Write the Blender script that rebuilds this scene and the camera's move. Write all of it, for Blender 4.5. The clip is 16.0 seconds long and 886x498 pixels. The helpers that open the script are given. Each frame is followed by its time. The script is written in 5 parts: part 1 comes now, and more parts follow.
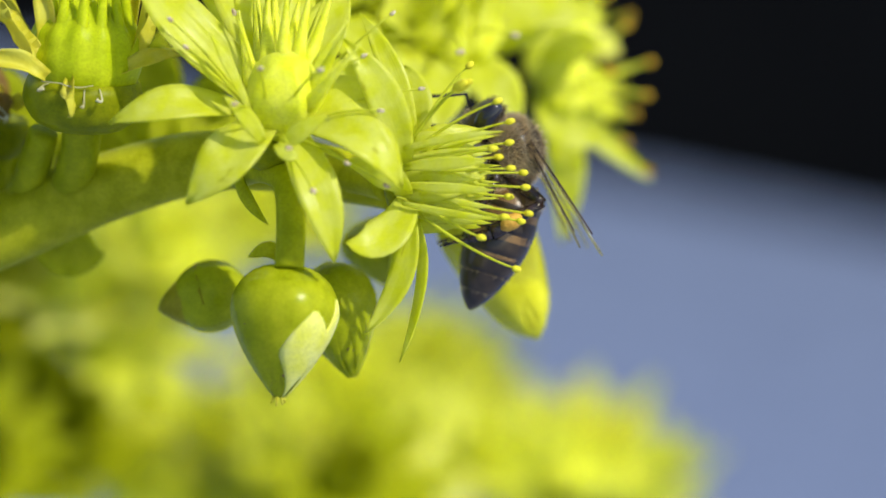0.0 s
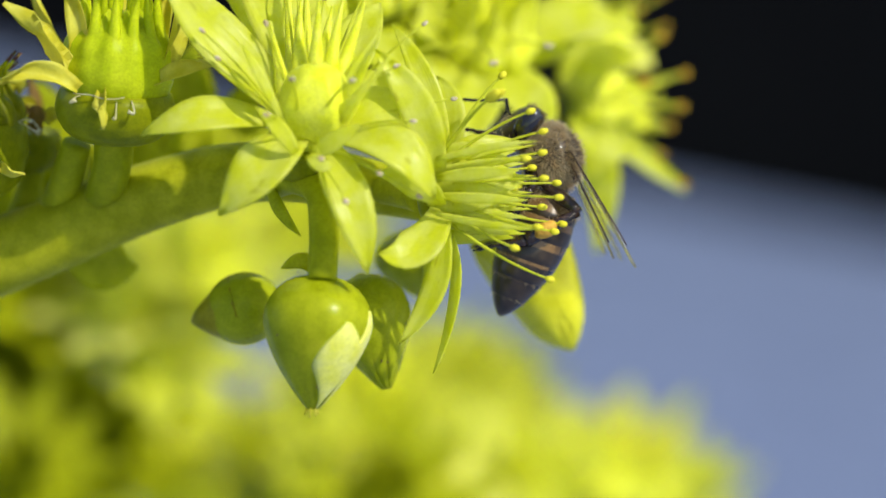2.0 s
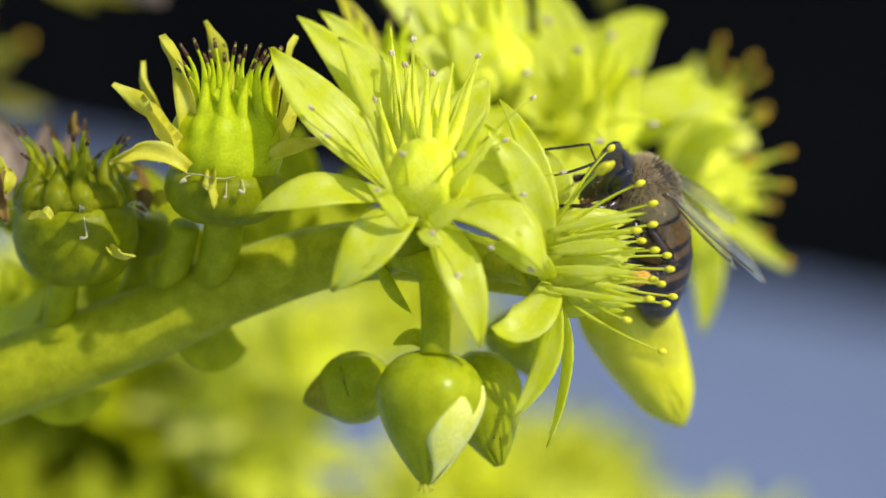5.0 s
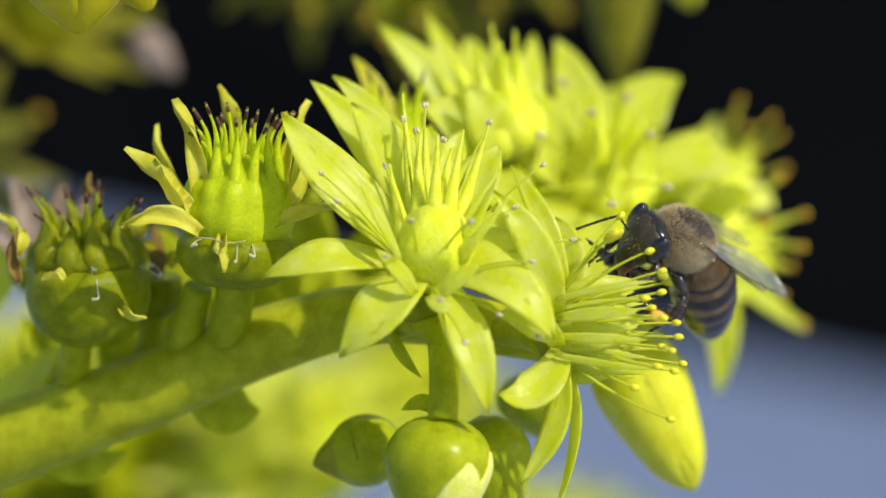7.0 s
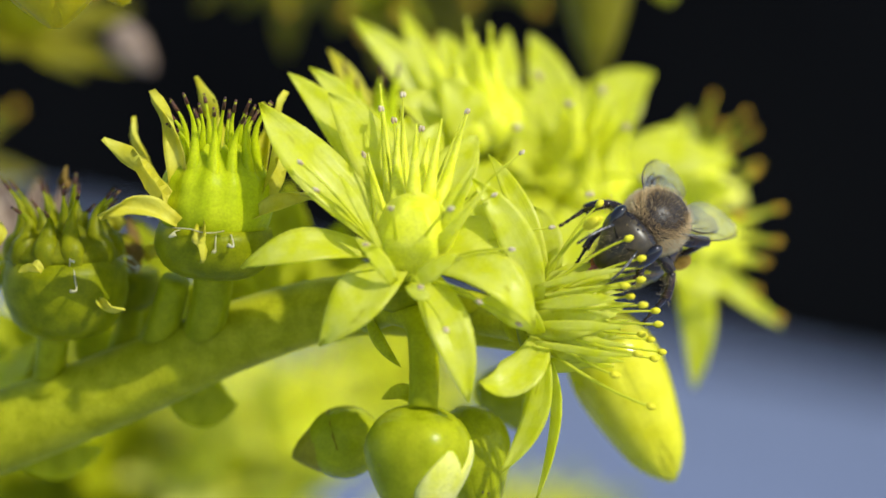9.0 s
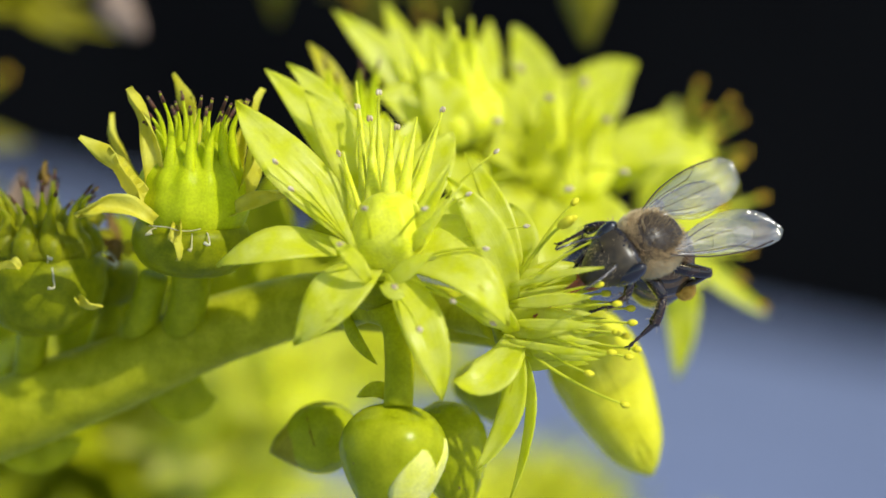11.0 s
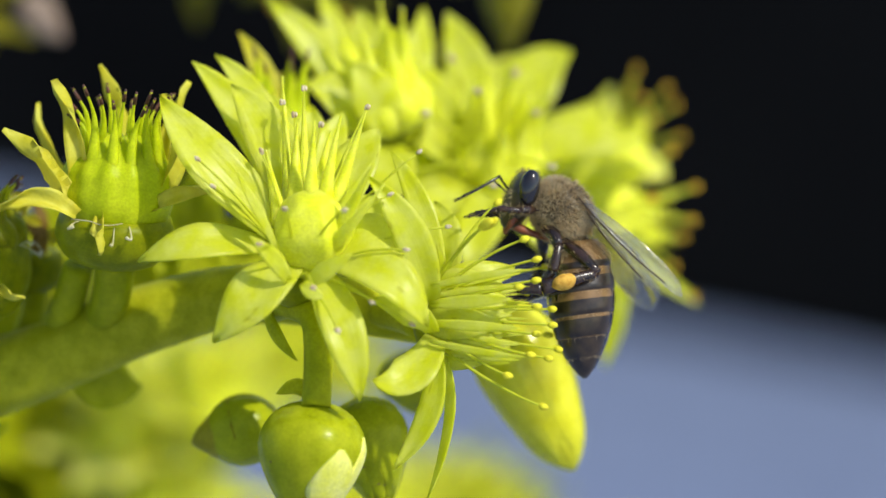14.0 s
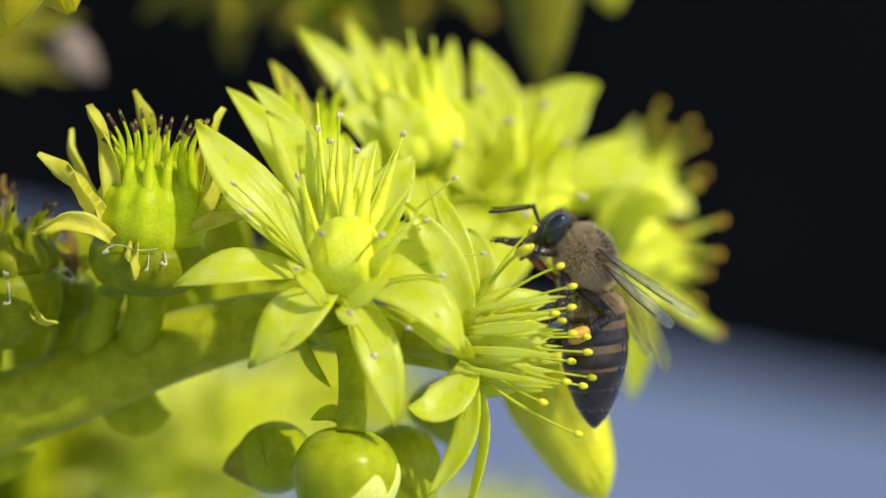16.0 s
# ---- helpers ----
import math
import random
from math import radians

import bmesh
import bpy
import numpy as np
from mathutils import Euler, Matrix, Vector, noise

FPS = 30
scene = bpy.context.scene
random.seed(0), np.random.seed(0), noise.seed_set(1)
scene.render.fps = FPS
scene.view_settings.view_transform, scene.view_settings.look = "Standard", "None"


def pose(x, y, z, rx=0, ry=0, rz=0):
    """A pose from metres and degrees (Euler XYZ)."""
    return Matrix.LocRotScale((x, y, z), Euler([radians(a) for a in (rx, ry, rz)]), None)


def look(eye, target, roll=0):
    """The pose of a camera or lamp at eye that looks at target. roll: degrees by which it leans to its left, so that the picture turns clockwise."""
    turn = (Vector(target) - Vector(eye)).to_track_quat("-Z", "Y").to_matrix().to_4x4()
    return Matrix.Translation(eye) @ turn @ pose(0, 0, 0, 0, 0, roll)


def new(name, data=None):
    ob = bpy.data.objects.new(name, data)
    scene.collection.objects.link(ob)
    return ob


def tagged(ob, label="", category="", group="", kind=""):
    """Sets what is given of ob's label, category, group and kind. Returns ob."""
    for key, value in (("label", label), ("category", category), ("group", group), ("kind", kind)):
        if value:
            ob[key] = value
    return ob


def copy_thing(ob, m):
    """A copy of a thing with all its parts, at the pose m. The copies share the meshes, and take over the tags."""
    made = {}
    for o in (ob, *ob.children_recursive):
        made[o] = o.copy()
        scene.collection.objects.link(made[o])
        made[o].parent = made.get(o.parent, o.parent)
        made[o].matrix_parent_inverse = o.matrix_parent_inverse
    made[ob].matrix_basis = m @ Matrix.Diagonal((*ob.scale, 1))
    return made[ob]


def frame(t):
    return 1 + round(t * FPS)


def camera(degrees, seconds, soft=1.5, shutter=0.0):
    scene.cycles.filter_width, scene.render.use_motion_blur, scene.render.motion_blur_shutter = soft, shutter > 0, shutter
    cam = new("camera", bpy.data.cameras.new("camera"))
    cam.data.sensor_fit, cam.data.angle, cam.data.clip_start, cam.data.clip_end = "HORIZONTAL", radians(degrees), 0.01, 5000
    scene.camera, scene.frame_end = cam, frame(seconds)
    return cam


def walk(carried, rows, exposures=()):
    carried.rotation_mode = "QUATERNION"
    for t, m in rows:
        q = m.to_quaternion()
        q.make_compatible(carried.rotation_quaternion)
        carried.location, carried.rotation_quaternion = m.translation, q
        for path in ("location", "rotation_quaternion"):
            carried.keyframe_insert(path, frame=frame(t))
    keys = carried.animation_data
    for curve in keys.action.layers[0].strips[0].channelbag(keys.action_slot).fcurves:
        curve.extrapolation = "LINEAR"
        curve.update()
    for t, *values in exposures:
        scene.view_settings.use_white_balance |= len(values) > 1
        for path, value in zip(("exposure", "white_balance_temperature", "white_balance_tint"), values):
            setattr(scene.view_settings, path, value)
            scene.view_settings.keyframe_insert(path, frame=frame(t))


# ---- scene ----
# A flowering stonecrop spray with a honey bee on it. The spray is described in millimetres in its own frame:
# x to the right, y away from the camera, z up; SPRAY sets that frame, leaning forward, above the paving.
SPRAY = pose(0, 0, 0.30, -18, 0, 0)

# The camera stands in one place and turns: seconds, turn to the right, turn upwards, in degrees.
PATH = [
    (0, 2.393, -2.899), (0.5, 2.214, -2.904), (1, 1.921, -2.830), (1.5, 1.953, -2.789), (2, 1.806, -2.648), (2.5, 1.678, -2.492), (3, 1.614, -2.451), (3.5, 1.344, -2.199), (4, 0.350, -1.543), (4.2, 0.227, -1.407), (6.3, 0.165, -0.330), (6.5, 0.103, -0.096), (7, -0.000, 0.000), (7.5, -0.076, 0.096), (8, -0.055, 0.343), (8.5, 0.144, 0.179), (9, 0.364, -0.083), (11.3, 0.591, -0.639), (11.5, 0.845, -0.364), (12, 1.209, -0.615), (12.5, 1.175, -0.179), (13, 0.907, 0.209), (13.5, 1.003, 0.104), (14, 1.772, -0.550), (14.5, 1.938, -0.708), (15, 1.387, -0.172), (15.5, 0.989, 0.227), (16, 1.223, 0.048),
]
# The spray sways in the breeze: seconds, shift in millimetres, turn in degrees, in its own frame.
SWAY = [
    (0, -0.116, 0.054, -1.718, -0.037, 0.727, 0.321),
    (0.5, -0.876, -0.476, -1.111, -0.042, -0.454, -0.225),
    (1, -0.420, 0.151, -0.853, -0.877, 0.031, 0.114),
    (1.5, -0.610, 0.138, -0.434, -0.742, -0.519, 0.098),
    (2, -0.375, -0.537, -1.450, -0.242, 0.471, 0.249),
    (2.5, -0.376, -0.307, -1.142, -0.690, -0.061, 0.239),
    (3, -0.387, -0.002, -1.077, -0.871, -0.045, 0.133),
    (3.5, -0.219, -0.373, -0.946, -0.890, -0.111, 0.743),
    (4, -0.236, -0.122, -0.684, -1.493, -0.563, 0.760),
    (4.2, 0.080, -0.321, -1.031, -1.329, -0.144, 1.040),
    (6.3, -0.047, -0.911, 0.649, -0.239, -0.925, 0.539),
    (6.5, 0.052, -0.296, 0.662, -0.791, -0.345, 0.783),
    (7, -0.049, -0.000, -0.017, -0.005, 0.001, 0.013),
    (7.5, -0.035, -0.165, 0.030, -0.565, -0.316, 0.482),
    (8, 0.114, 0.493, -0.089, -0.376, 0.360, 0.600),
    (8.5, -0.278, 0.102, 0.703, -0.492, -0.624, 0.226),
    (9, 0.029, -0.169, 0.262, -0.787, -0.338, 0.485),
    (11.3, -0.790, 0.444, -1.606, -0.173, -0.307, -0.414),
    (11.5, -0.649, 0.221, -0.073, 0.640, -0.821, -0.821),
    (12, -1.497, -0.165, 0.491, -0.396, -1.825, -1.937),
    (12.5, -0.721, -0.774, -0.770, 1.096, 0.688, -1.024),
    (13, -0.210, 0.328, -0.600, 1.194, 1.352, 0.037),
    (13.5, -0.693, 0.382, -0.388, 0.965, 1.073, -0.695),
    (14, -0.636, 0.588, -1.036, 1.515, 0.617, -1.528),
    (14.5, -1.855, -0.442, -0.268, 1.582, -1.149, -2.601),
    (15, -0.582, -0.709, -0.891, 0.417, 0.629, -1.013),
    (15.5, -0.175, 0.132, -0.688, 1.458, 1.470, 0.557),
    (16, -0.674, 0.379, -0.408, 1.013, 0.954, -0.426),
]
cam = camera(14.0, 16.0, soft=1.5)
cam.data.dof.use_dof = True
cam.data.dof.focus_distance = 0.2052
cam.data.dof.aperture_fstop = 18.5
walk(cam, [(t, SPRAY @ Matrix.Translation((0, -.2077, 0)) @ pose(0, 0, 0, 0, 0, -turn) @ pose(0, 0, 0, up) @ pose(0, 0, 0, 90))
           for t, turn, up in PATH], exposures=[(0, 0.10), (16, 0.10)])


def swayed(t):
    """The spray's frame at one of the times in SWAY."""
    for when, x, y, z, rx, ry, rz in SWAY:
        if when == t:
            return SPRAY @ pose(x * .001, y * .001, z * .001, rx, ry, rz)


# ---- light ----
SUN_FROM = (SPRAY.to_3x3() @ Vector((0.55, -0.58, 0.60))).normalized()
world = bpy.data.worlds.new("sky")
scene.world = world
world.use_nodes = True
sky = world.node_tree.nodes.new("ShaderNodeTexSky")
sky.sky_type, sky.sun_disc = 'NISHITA', False
sky.sun_elevation = math.asin(SUN_FROM.z)
sky.sun_rotation = math.atan2(SUN_FROM.x, SUN_FROM.y)
background = world.node_tree.nodes["Background"]
background.inputs[1].default_value = 0.14
world.node_tree.links.new(sky.outputs[0], background.inputs[0])
sun = new("sun", bpy.data.lights.new("sun", 'SUN'))
sun.data.energy, sun.data.angle, sun.data.color = 3.0, radians(0.53), (0.975, 0.97, 0.87)
sun.matrix_world = look(SUN_FROM, (0, 0, 0))


# ---- materials ----
def material(name):
    m = bpy.data.materials.new(name)
    m.use_nodes = True
    return m, m.node_tree.nodes, m.node_tree.links, m.node_tree.nodes["Principled BSDF"]


def mottled(nodes, links, dark, light, scale, detail=4.0, low=0.35, high=0.65, stretch=None):
    """A colour that varies between dark and light at the given scale (per metre)."""
    coord = nodes.new("ShaderNodeTexCoord")
    tex = nodes.new("ShaderNodeTexNoise")
    tex.inputs["Scale"].default_value, tex.inputs["Detail"].default_value = scale, detail
    source = coord.outputs["Object"]
    if stretch:
        mapping = nodes.new("ShaderNodeMapping")
        mapping.inputs["Scale"].default_value = stretch
        links.new(source, mapping.inputs[0])
        source = mapping.outputs[0]
    links.new(source, tex.inputs["Vector"])
    ramp = nodes.new("ShaderNodeValToRGB")
    ramp.color_ramp.elements[0].position, ramp.color_ramp.elements[1].position = low, high
    ramp.color_ramp.elements[0].color, ramp.color_ramp.elements[1].color = (*dark, 1), (*light, 1)
    links.new(tex.outputs["Fac"], ramp.inputs[0])
    return ramp.outputs[0], tex.outputs["Fac"]


def relief(nodes, links, shader, height, distance, strength=0.5):
    bump = nodes.new("ShaderNodeBump")
    bump.inputs["Distance"].default_value, bump.inputs["Strength"].default_value = distance, strength
    links.new(height, bump.inputs["Height"])
    links.new(bump.outputs[0], shader.inputs["Normal"])


def tissue(name, dark, light, glow, through_share, rough=0.45, scale=900, bump=0.00006, coat=0.0, veins=False):
    """Living plant tissue: a mottled surface that lets part of the light through."""
    m, nodes, links, shader = material(name)
    colour, height = mottled(nodes, links, dark, light, scale)
    fine, grain = mottled(nodes, links, (0.93, 0.93, 0.93), (1.03, 1.03, 1.03), scale * 6)
    mix = nodes.new("ShaderNodeMix")
    mix.data_type, mix.blend_type = 'RGBA', 'MULTIPLY'
    mix.inputs[0].default_value = 1.0
    links.new(colour, mix.inputs[6])
    links.new(fine, mix.inputs[7])
    links.new(mix.outputs[2], shader.inputs["Base Color"])
    shader.inputs["Roughness"].default_value = rough
    shader.inputs["Coat Weight"].default_value = coat
    shader.inputs["Specular IOR Level"].default_value = 0.38
    translucent = nodes.new("ShaderNodeBsdfTranslucent")
    translucent.inputs["Color"].default_value = (*glow, 1)
    if veins:
        lines = nodes.new("ShaderNodeTexNoise")
        lines.inputs["Scale"].default_value, lines.inputs["Detail"].default_value = 1.0, 2.0
        spread = nodes.new("ShaderNodeMapping")
        spread.inputs["Scale"].default_value = (6.0, 1.3, 1.0)
        uv, random_one = nodes.new("ShaderNodeUVMap"), nodes.new("ShaderNodeObjectInfo")
        links.new(uv.outputs[0], spread.inputs[0])
        links.new(random_one.outputs["Random"], spread.inputs["Location"])
        links.new(spread.outputs[0], lines.inputs["Vector"])
        tone = nodes.new("ShaderNodeMapRange")
        tone.inputs["From Min"].default_value, tone.inputs["From Max"].default_value = 0.3, 0.7
        tone.inputs["To Min"].default_value, tone.inputs["To Max"].default_value = 0.95, 1.03
        links.new(lines.outputs["Fac"], tone.inputs[0])
        tint = nodes.new("ShaderNodeMix")
        tint.data_type, tint.blend_type = 'RGBA', 'MULTIPLY'
        tint.inputs[0].default_value = 1.0
        links.new(mix.outputs[2], tint.inputs[6])
        links.new(tone.outputs[0], tint.inputs[7])
        smudge, patch = nodes.new("ShaderNodeTexNoise"), nodes.new("ShaderNodeMapping")
        smudge.inputs["Scale"].default_value, smudge.inputs["Detail"].default_value = 1.0, 1.0
        patch.inputs["Scale"].default_value = (2.6, 5.0, 1.0)
        links.new(uv.outputs[0], patch.inputs[0])
        shift = nodes.new("ShaderNodeMath")
        shift.operation = 'MULTIPLY'
        shift.inputs[1].default_value = 37.0
        links.new(random_one.outputs["Random"], shift.inputs[0])
        links.new(shift.outputs[0], patch.inputs["Location"])
        links.new(patch.outputs[0], smudge.inputs["Vector"])
        edge = nodes.new("ShaderNodeMapRange")
        edge.inputs["From Min"].default_value, edge.inputs["From Max"].default_value = 0.70, 0.76
        edge.inputs["To Max"].default_value = 0.65
        links.new(smudge.outputs["Fac"], edge.inputs[0])
        stain = nodes.new("ShaderNodeMix")
        stain.data_type = 'RGBA'
        links.new(edge.outputs[0], stain.inputs[0])
        links.new(tint.outputs[2], stain.inputs[6])
        stain.inputs[7].default_value = (0.36, 0.31, 0.02, 1)
        links.new(stain.outputs[2], shader.inputs["Base Color"])
        relief(nodes, links, shader, lines.outputs["Fac"], 0.00008, 0.5)
    else:
        relief(nodes, links, shader, grain, bump)
    blend = nodes.new("ShaderNodeMixShader")
    blend.inputs[0].default_value = through_share
    links.new(shader.outputs[0], blend.inputs[1])
    links.new(translucent.outputs[0], blend.inputs[2])
    links.new(blend.outputs[0], nodes["Material Output"].inputs["Surface"])
    return m


def flesh(name, dark, light, depth, share=0.75, rough=0.4, scale=900, bump=0.00002, coat=0.0):
    """Thick juicy plant tissue in which light spreads."""
    m, nodes, links, shader = material(name)
    colour, height = mottled(nodes, links, dark, light, scale)
    fine, grain = mottled(nodes, links, (0.88, 0.88, 0.88), (1.06, 1.06, 1.06), scale * 7)
    mix = nodes.new("ShaderNodeMix")
    mix.data_type, mix.blend_type = 'RGBA', 'MULTIPLY'
    mix.inputs[0].default_value = 1.0
    links.new(colour, mix.inputs[6])
    links.new(fine, mix.inputs[7])
    links.new(mix.outputs[2], shader.inputs["Base Color"])
    shader.inputs["Specular IOR Level"].default_value = 0.11
    shader.inputs["Subsurface Weight"].default_value = share
    shader.inputs["Subsurface Radius"].default_value = (1.0, 1.0, 0.15)
    shader.inputs["Subsurface Scale"].default_value = depth * 0.001
    shader.inputs["Roughness"].default_value = rough
    shader.inputs["Coat Weight"].default_value = coat
    shader.inputs["Coat Roughness"].default_value = 0.15
    relief(nodes, links, shader, grain, bump)
    return m


def plain(name, dark, light, scale, rough=0.5, bump=0.0, metal=0.0, coat=0.0, sheen=0.0):
    m, nodes, links, shader = material(name)
    colour, height = mottled(nodes, links, dark, light, scale)
    links.new(colour, shader.inputs["Base Color"])
    shader.inputs["Roughness"].default_value, shader.inputs["Metallic"].default_value = rough, metal
    shader.inputs["Coat Weight"].default_value = coat
    shader.inputs["Sheen Weight"].default_value = sheen
    if bump:
        relief(nodes, links, shader, height, bump)
    return m


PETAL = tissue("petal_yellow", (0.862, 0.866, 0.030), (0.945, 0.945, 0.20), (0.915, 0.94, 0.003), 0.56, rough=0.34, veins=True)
CARPEL = flesh("carpel_green_yellow", (0.79, 0.81, 0.024), (0.89, 0.895, 0.09), 1.2, 0.55, rough=0.36)
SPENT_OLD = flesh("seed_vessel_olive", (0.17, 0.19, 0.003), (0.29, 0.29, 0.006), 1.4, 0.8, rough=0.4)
SPENT = flesh("seed_vessel_green", (0.46, 0.54, 0.006), (0.60, 0.66, 0.014), 1.2, 0.5, rough=0.4)
CALYX = flesh("calyx_green", (0.20, 0.225, 0.002), (0.32, 0.335, 0.005), 0.8, 0.5, rough=0.38)
STEM = flesh("stem_green", (0.37, 0.38, 0.007), (0.51, 0.51, 0.017), 2.0, 0.7, rough=0.5)
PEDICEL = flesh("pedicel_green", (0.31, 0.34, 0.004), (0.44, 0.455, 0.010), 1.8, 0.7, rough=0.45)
BUDSKIN = flesh("bud_green", (0.34, 0.38, 0.005), (0.47, 0.50, 0.012), 0.8, 0.35, rough=0.24)
BUDCAP = flesh("bud_cap_brownish", (0.30, 0.27, 0.008), (0.42, 0.37, 0.016), 0.8, 0.35, rough=0.4)
BUDPETAL = flesh("bud_petal_pale", (0.91, 0.89, 0.10), (0.97, 0.95, 0.24), 0.5, 0.2, rough=0.35, coat=0.1)
BUDYELLOW = flesh("bud_petal_yellow", (0.76, 0.72, 0.010), (0.88, 0.83, 0.04), 0.6, 0.25, rough=0.26, coat=0.35)
BUDGOLD = tissue("bud_petal_gold", (0.85, 0.74, 0.010), (0.93, 0.84, 0.03), (0.90, 0.80, 0.008), 0.5)
DRY = tissue("withered_petal", (0.80, 0.72, 0.03), (0.92, 0.87, 0.12), (0.84, 0.78, 0.02), 0.42, rough=0.5)
WITHERED = tissue("withered_pink", (0.36, 0.24, 0.17), (0.56, 0.43, 0.33), (0.36, 0.26, 0.17), 0.3, rough=0.6)
BROWNED = tissue("withered_brown", (0.22, 0.11, 0.02), (0.46, 0.30, 0.06), (0.40, 0.24, 0.03), 0.35, rough=0.6)
# Petal yellow darkened to olive: the shade is part of this colour.
OLIVE = tissue("shaded_petal_olive", (0.24, 0.22, 0.008), (0.41, 0.37, 0.015), (0.34, 0.30, 0.007), 0.40)
PALE = tissue("dried_filament", (0.66, 0.60, 0.30), (0.88, 0.84, 0.56), (0.75, 0.66, 0.35), 0.3, rough=0.5)
FILAMENT = tissue("filament_yellow", (0.76, 0.77, 0.03), (0.85, 0.86, 0.07), (0.80, 0.83, 0.01), 0.45)
ANTHER = plain("anther_yellow", (0.78, 0.66, 0.01), (0.90, 0.82, 0.03), 5000, rough=0.75, bump=0.00005)
ANTHER_PALE = plain("anther_faded", (0.46, 0.32, 0.14), (0.80, 0.70, 0.46), 3500, rough=0.8, bump=0.00005)
ANTHER_ORANGE = plain("anther_orange", (0.64, 0.34, 0.01), (0.82, 0.52, 0.03), 3000, rough=0.8, bump=0.00005)
TIP = plain("stigma_brown", (0.05, 0.015, 0.01), (0.16, 0.06, 0.03), 4000, rough=0.6)
PAVING = plain("paving_grey", (0.160, 0.202, 0.332), (0.212, 0.262, 0.412), 60, rough=0.85, bump=0.001)
# Almost black, slightly mottled colour of the background wall.
DARK = plain("wall_near_black", (0.0092, 0.0082, 0.0072), (0.0140, 0.0125, 0.0108), 9, rough=0.95, bump=0.002)
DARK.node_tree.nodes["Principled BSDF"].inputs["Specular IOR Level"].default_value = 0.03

# ---- shaping ----
MM = 0.001
BASE = {}
SWAYING = []


def top_of(ob):
    while ob.parent:
        ob = ob.parent
    return ob


def thing(name, base, label, category, group="", m=None):
    """An Empty at base (mm in the spray's frame), or at the pose m, that carries the parts of one thing."""
    ob = new(name)
    ob.empty_display_size = 0.002
    ob.matrix_world = m if m else SPRAY @ Matrix.Translation(Vector(base) * MM)
    BASE[ob.name] = Vector((0, 0, 0)) if m else Vector(base)
    if not m:
        SWAYING.append((ob, Vector(base)))
    return tagged(ob, label, category, group)


def part(name, bm, mat, parent, label="", kind=""):
    """Links a bmesh in millimetres as one mesh under a thing or a part."""
    root = top_of(parent)
    shift = BASE.get(root.name, Vector((0, 0, 0)))
    for v in bm.verts:
        v.co = (v.co - shift) * MM
    bmesh.ops.recalc_face_normals(bm, faces=bm.faces)
    me = bpy.data.meshes.new(name)
    for f in bm.faces:
        f.smooth = True
    bm.to_mesh(me)
    bm.free()
    for one in (mat if isinstance(mat, (list, tuple)) else [mat]):
        me.materials.append(one)
    ob = new(name, me)
    ob.parent = parent
    return tagged(ob, label, kind=kind)


def bezier(a, b, c, n):
    a, b, c = Vector(a), Vector(b), Vector(c)
    return [a * (1 - t) ** 2 + b * 2 * t * (1 - t) + c * t * t for t in (i / n for i in range(n + 1))]


def spline(points, n):
    """A smooth line through the points, n steps to each span."""
    p = [Vector(q) for q in points]
    p = [p[0] * 2 - p[1]] + p + [p[-1] * 2 - p[-2]]
    out = []
    for i in range(1, len(p) - 2):
        for k in range(n):
            t = k / n
            out.append(0.5 * ((2 * p[i]) + (p[i + 1] - p[i - 1]) * t + (2 * p[i - 1] - 5 * p[i] + 4 * p[i + 1] - p[i + 2]) * t * t
                              + (3 * p[i] - p[i - 1] - 3 * p[i + 1] + p[i + 2]) * t ** 3))
    return out + [p[-2]]


def sweep(bm, line, radii, sides=8, flat=1.0, side=None):
    """A closed tube along a line; radii is a number or a function of 0..1; flat squeezes it along side."""
    n, rings, axis = len(line), [], side or Vector((0.31, 0.77, 0.55))
    for i, p in enumerate(line):
        way = (line[min(i + 1, n - 1)] - line[max(i - 1, 0)]).normalized()
        u = axis - way * axis.dot(way)
        u = u.normalized() if u.length > 1e-4 else way.orthogonal().normalized()
        axis = u if side is None else axis
        v = way.cross(u)
        r = radii(i / (n - 1)) if callable(radii) else radii
        rings.append([bm.verts.new(p + u * (r * flat * math.cos(a)) + v * (r * math.sin(a)))
                      for a in (2 * math.pi * k / sides for k in range(sides))])
    for a, b in zip(rings, rings[1:]):
        for k in range(sides):
            bm.faces.new((a[k], a[(k + 1) % sides], b[(k + 1) % sides], b[k]))
    bm.faces.new(rings[0][::-1])
    bm.faces.new(rings[-1])


def tube(line, radii, sides=8, **more):
    bm = bmesh.new()
    sweep(bm, [Vector(p) for p in line], radii, sides, **more)
    return bm


def ball(centre, radii, turn=None, level=2):
    bm = bmesh.new()
    bmesh.ops.create_icosphere(bm, subdivisions=level, radius=1.0)
    m = Matrix.Translation(centre) @ (turn.to_4x4() if turn else Matrix.Identity(4)) @ Matrix.Diagonal((*radii, 1))
    bm.transform(m)
    return bm


def joined(*meshes):
    out = bmesh.new()
    for b in meshes:
        me = bpy.data.meshes.new("piece")
        b.to_mesh(me)
        b.free()
        out.from_mesh(me)
        bpy.data.meshes.remove(me)
    return out


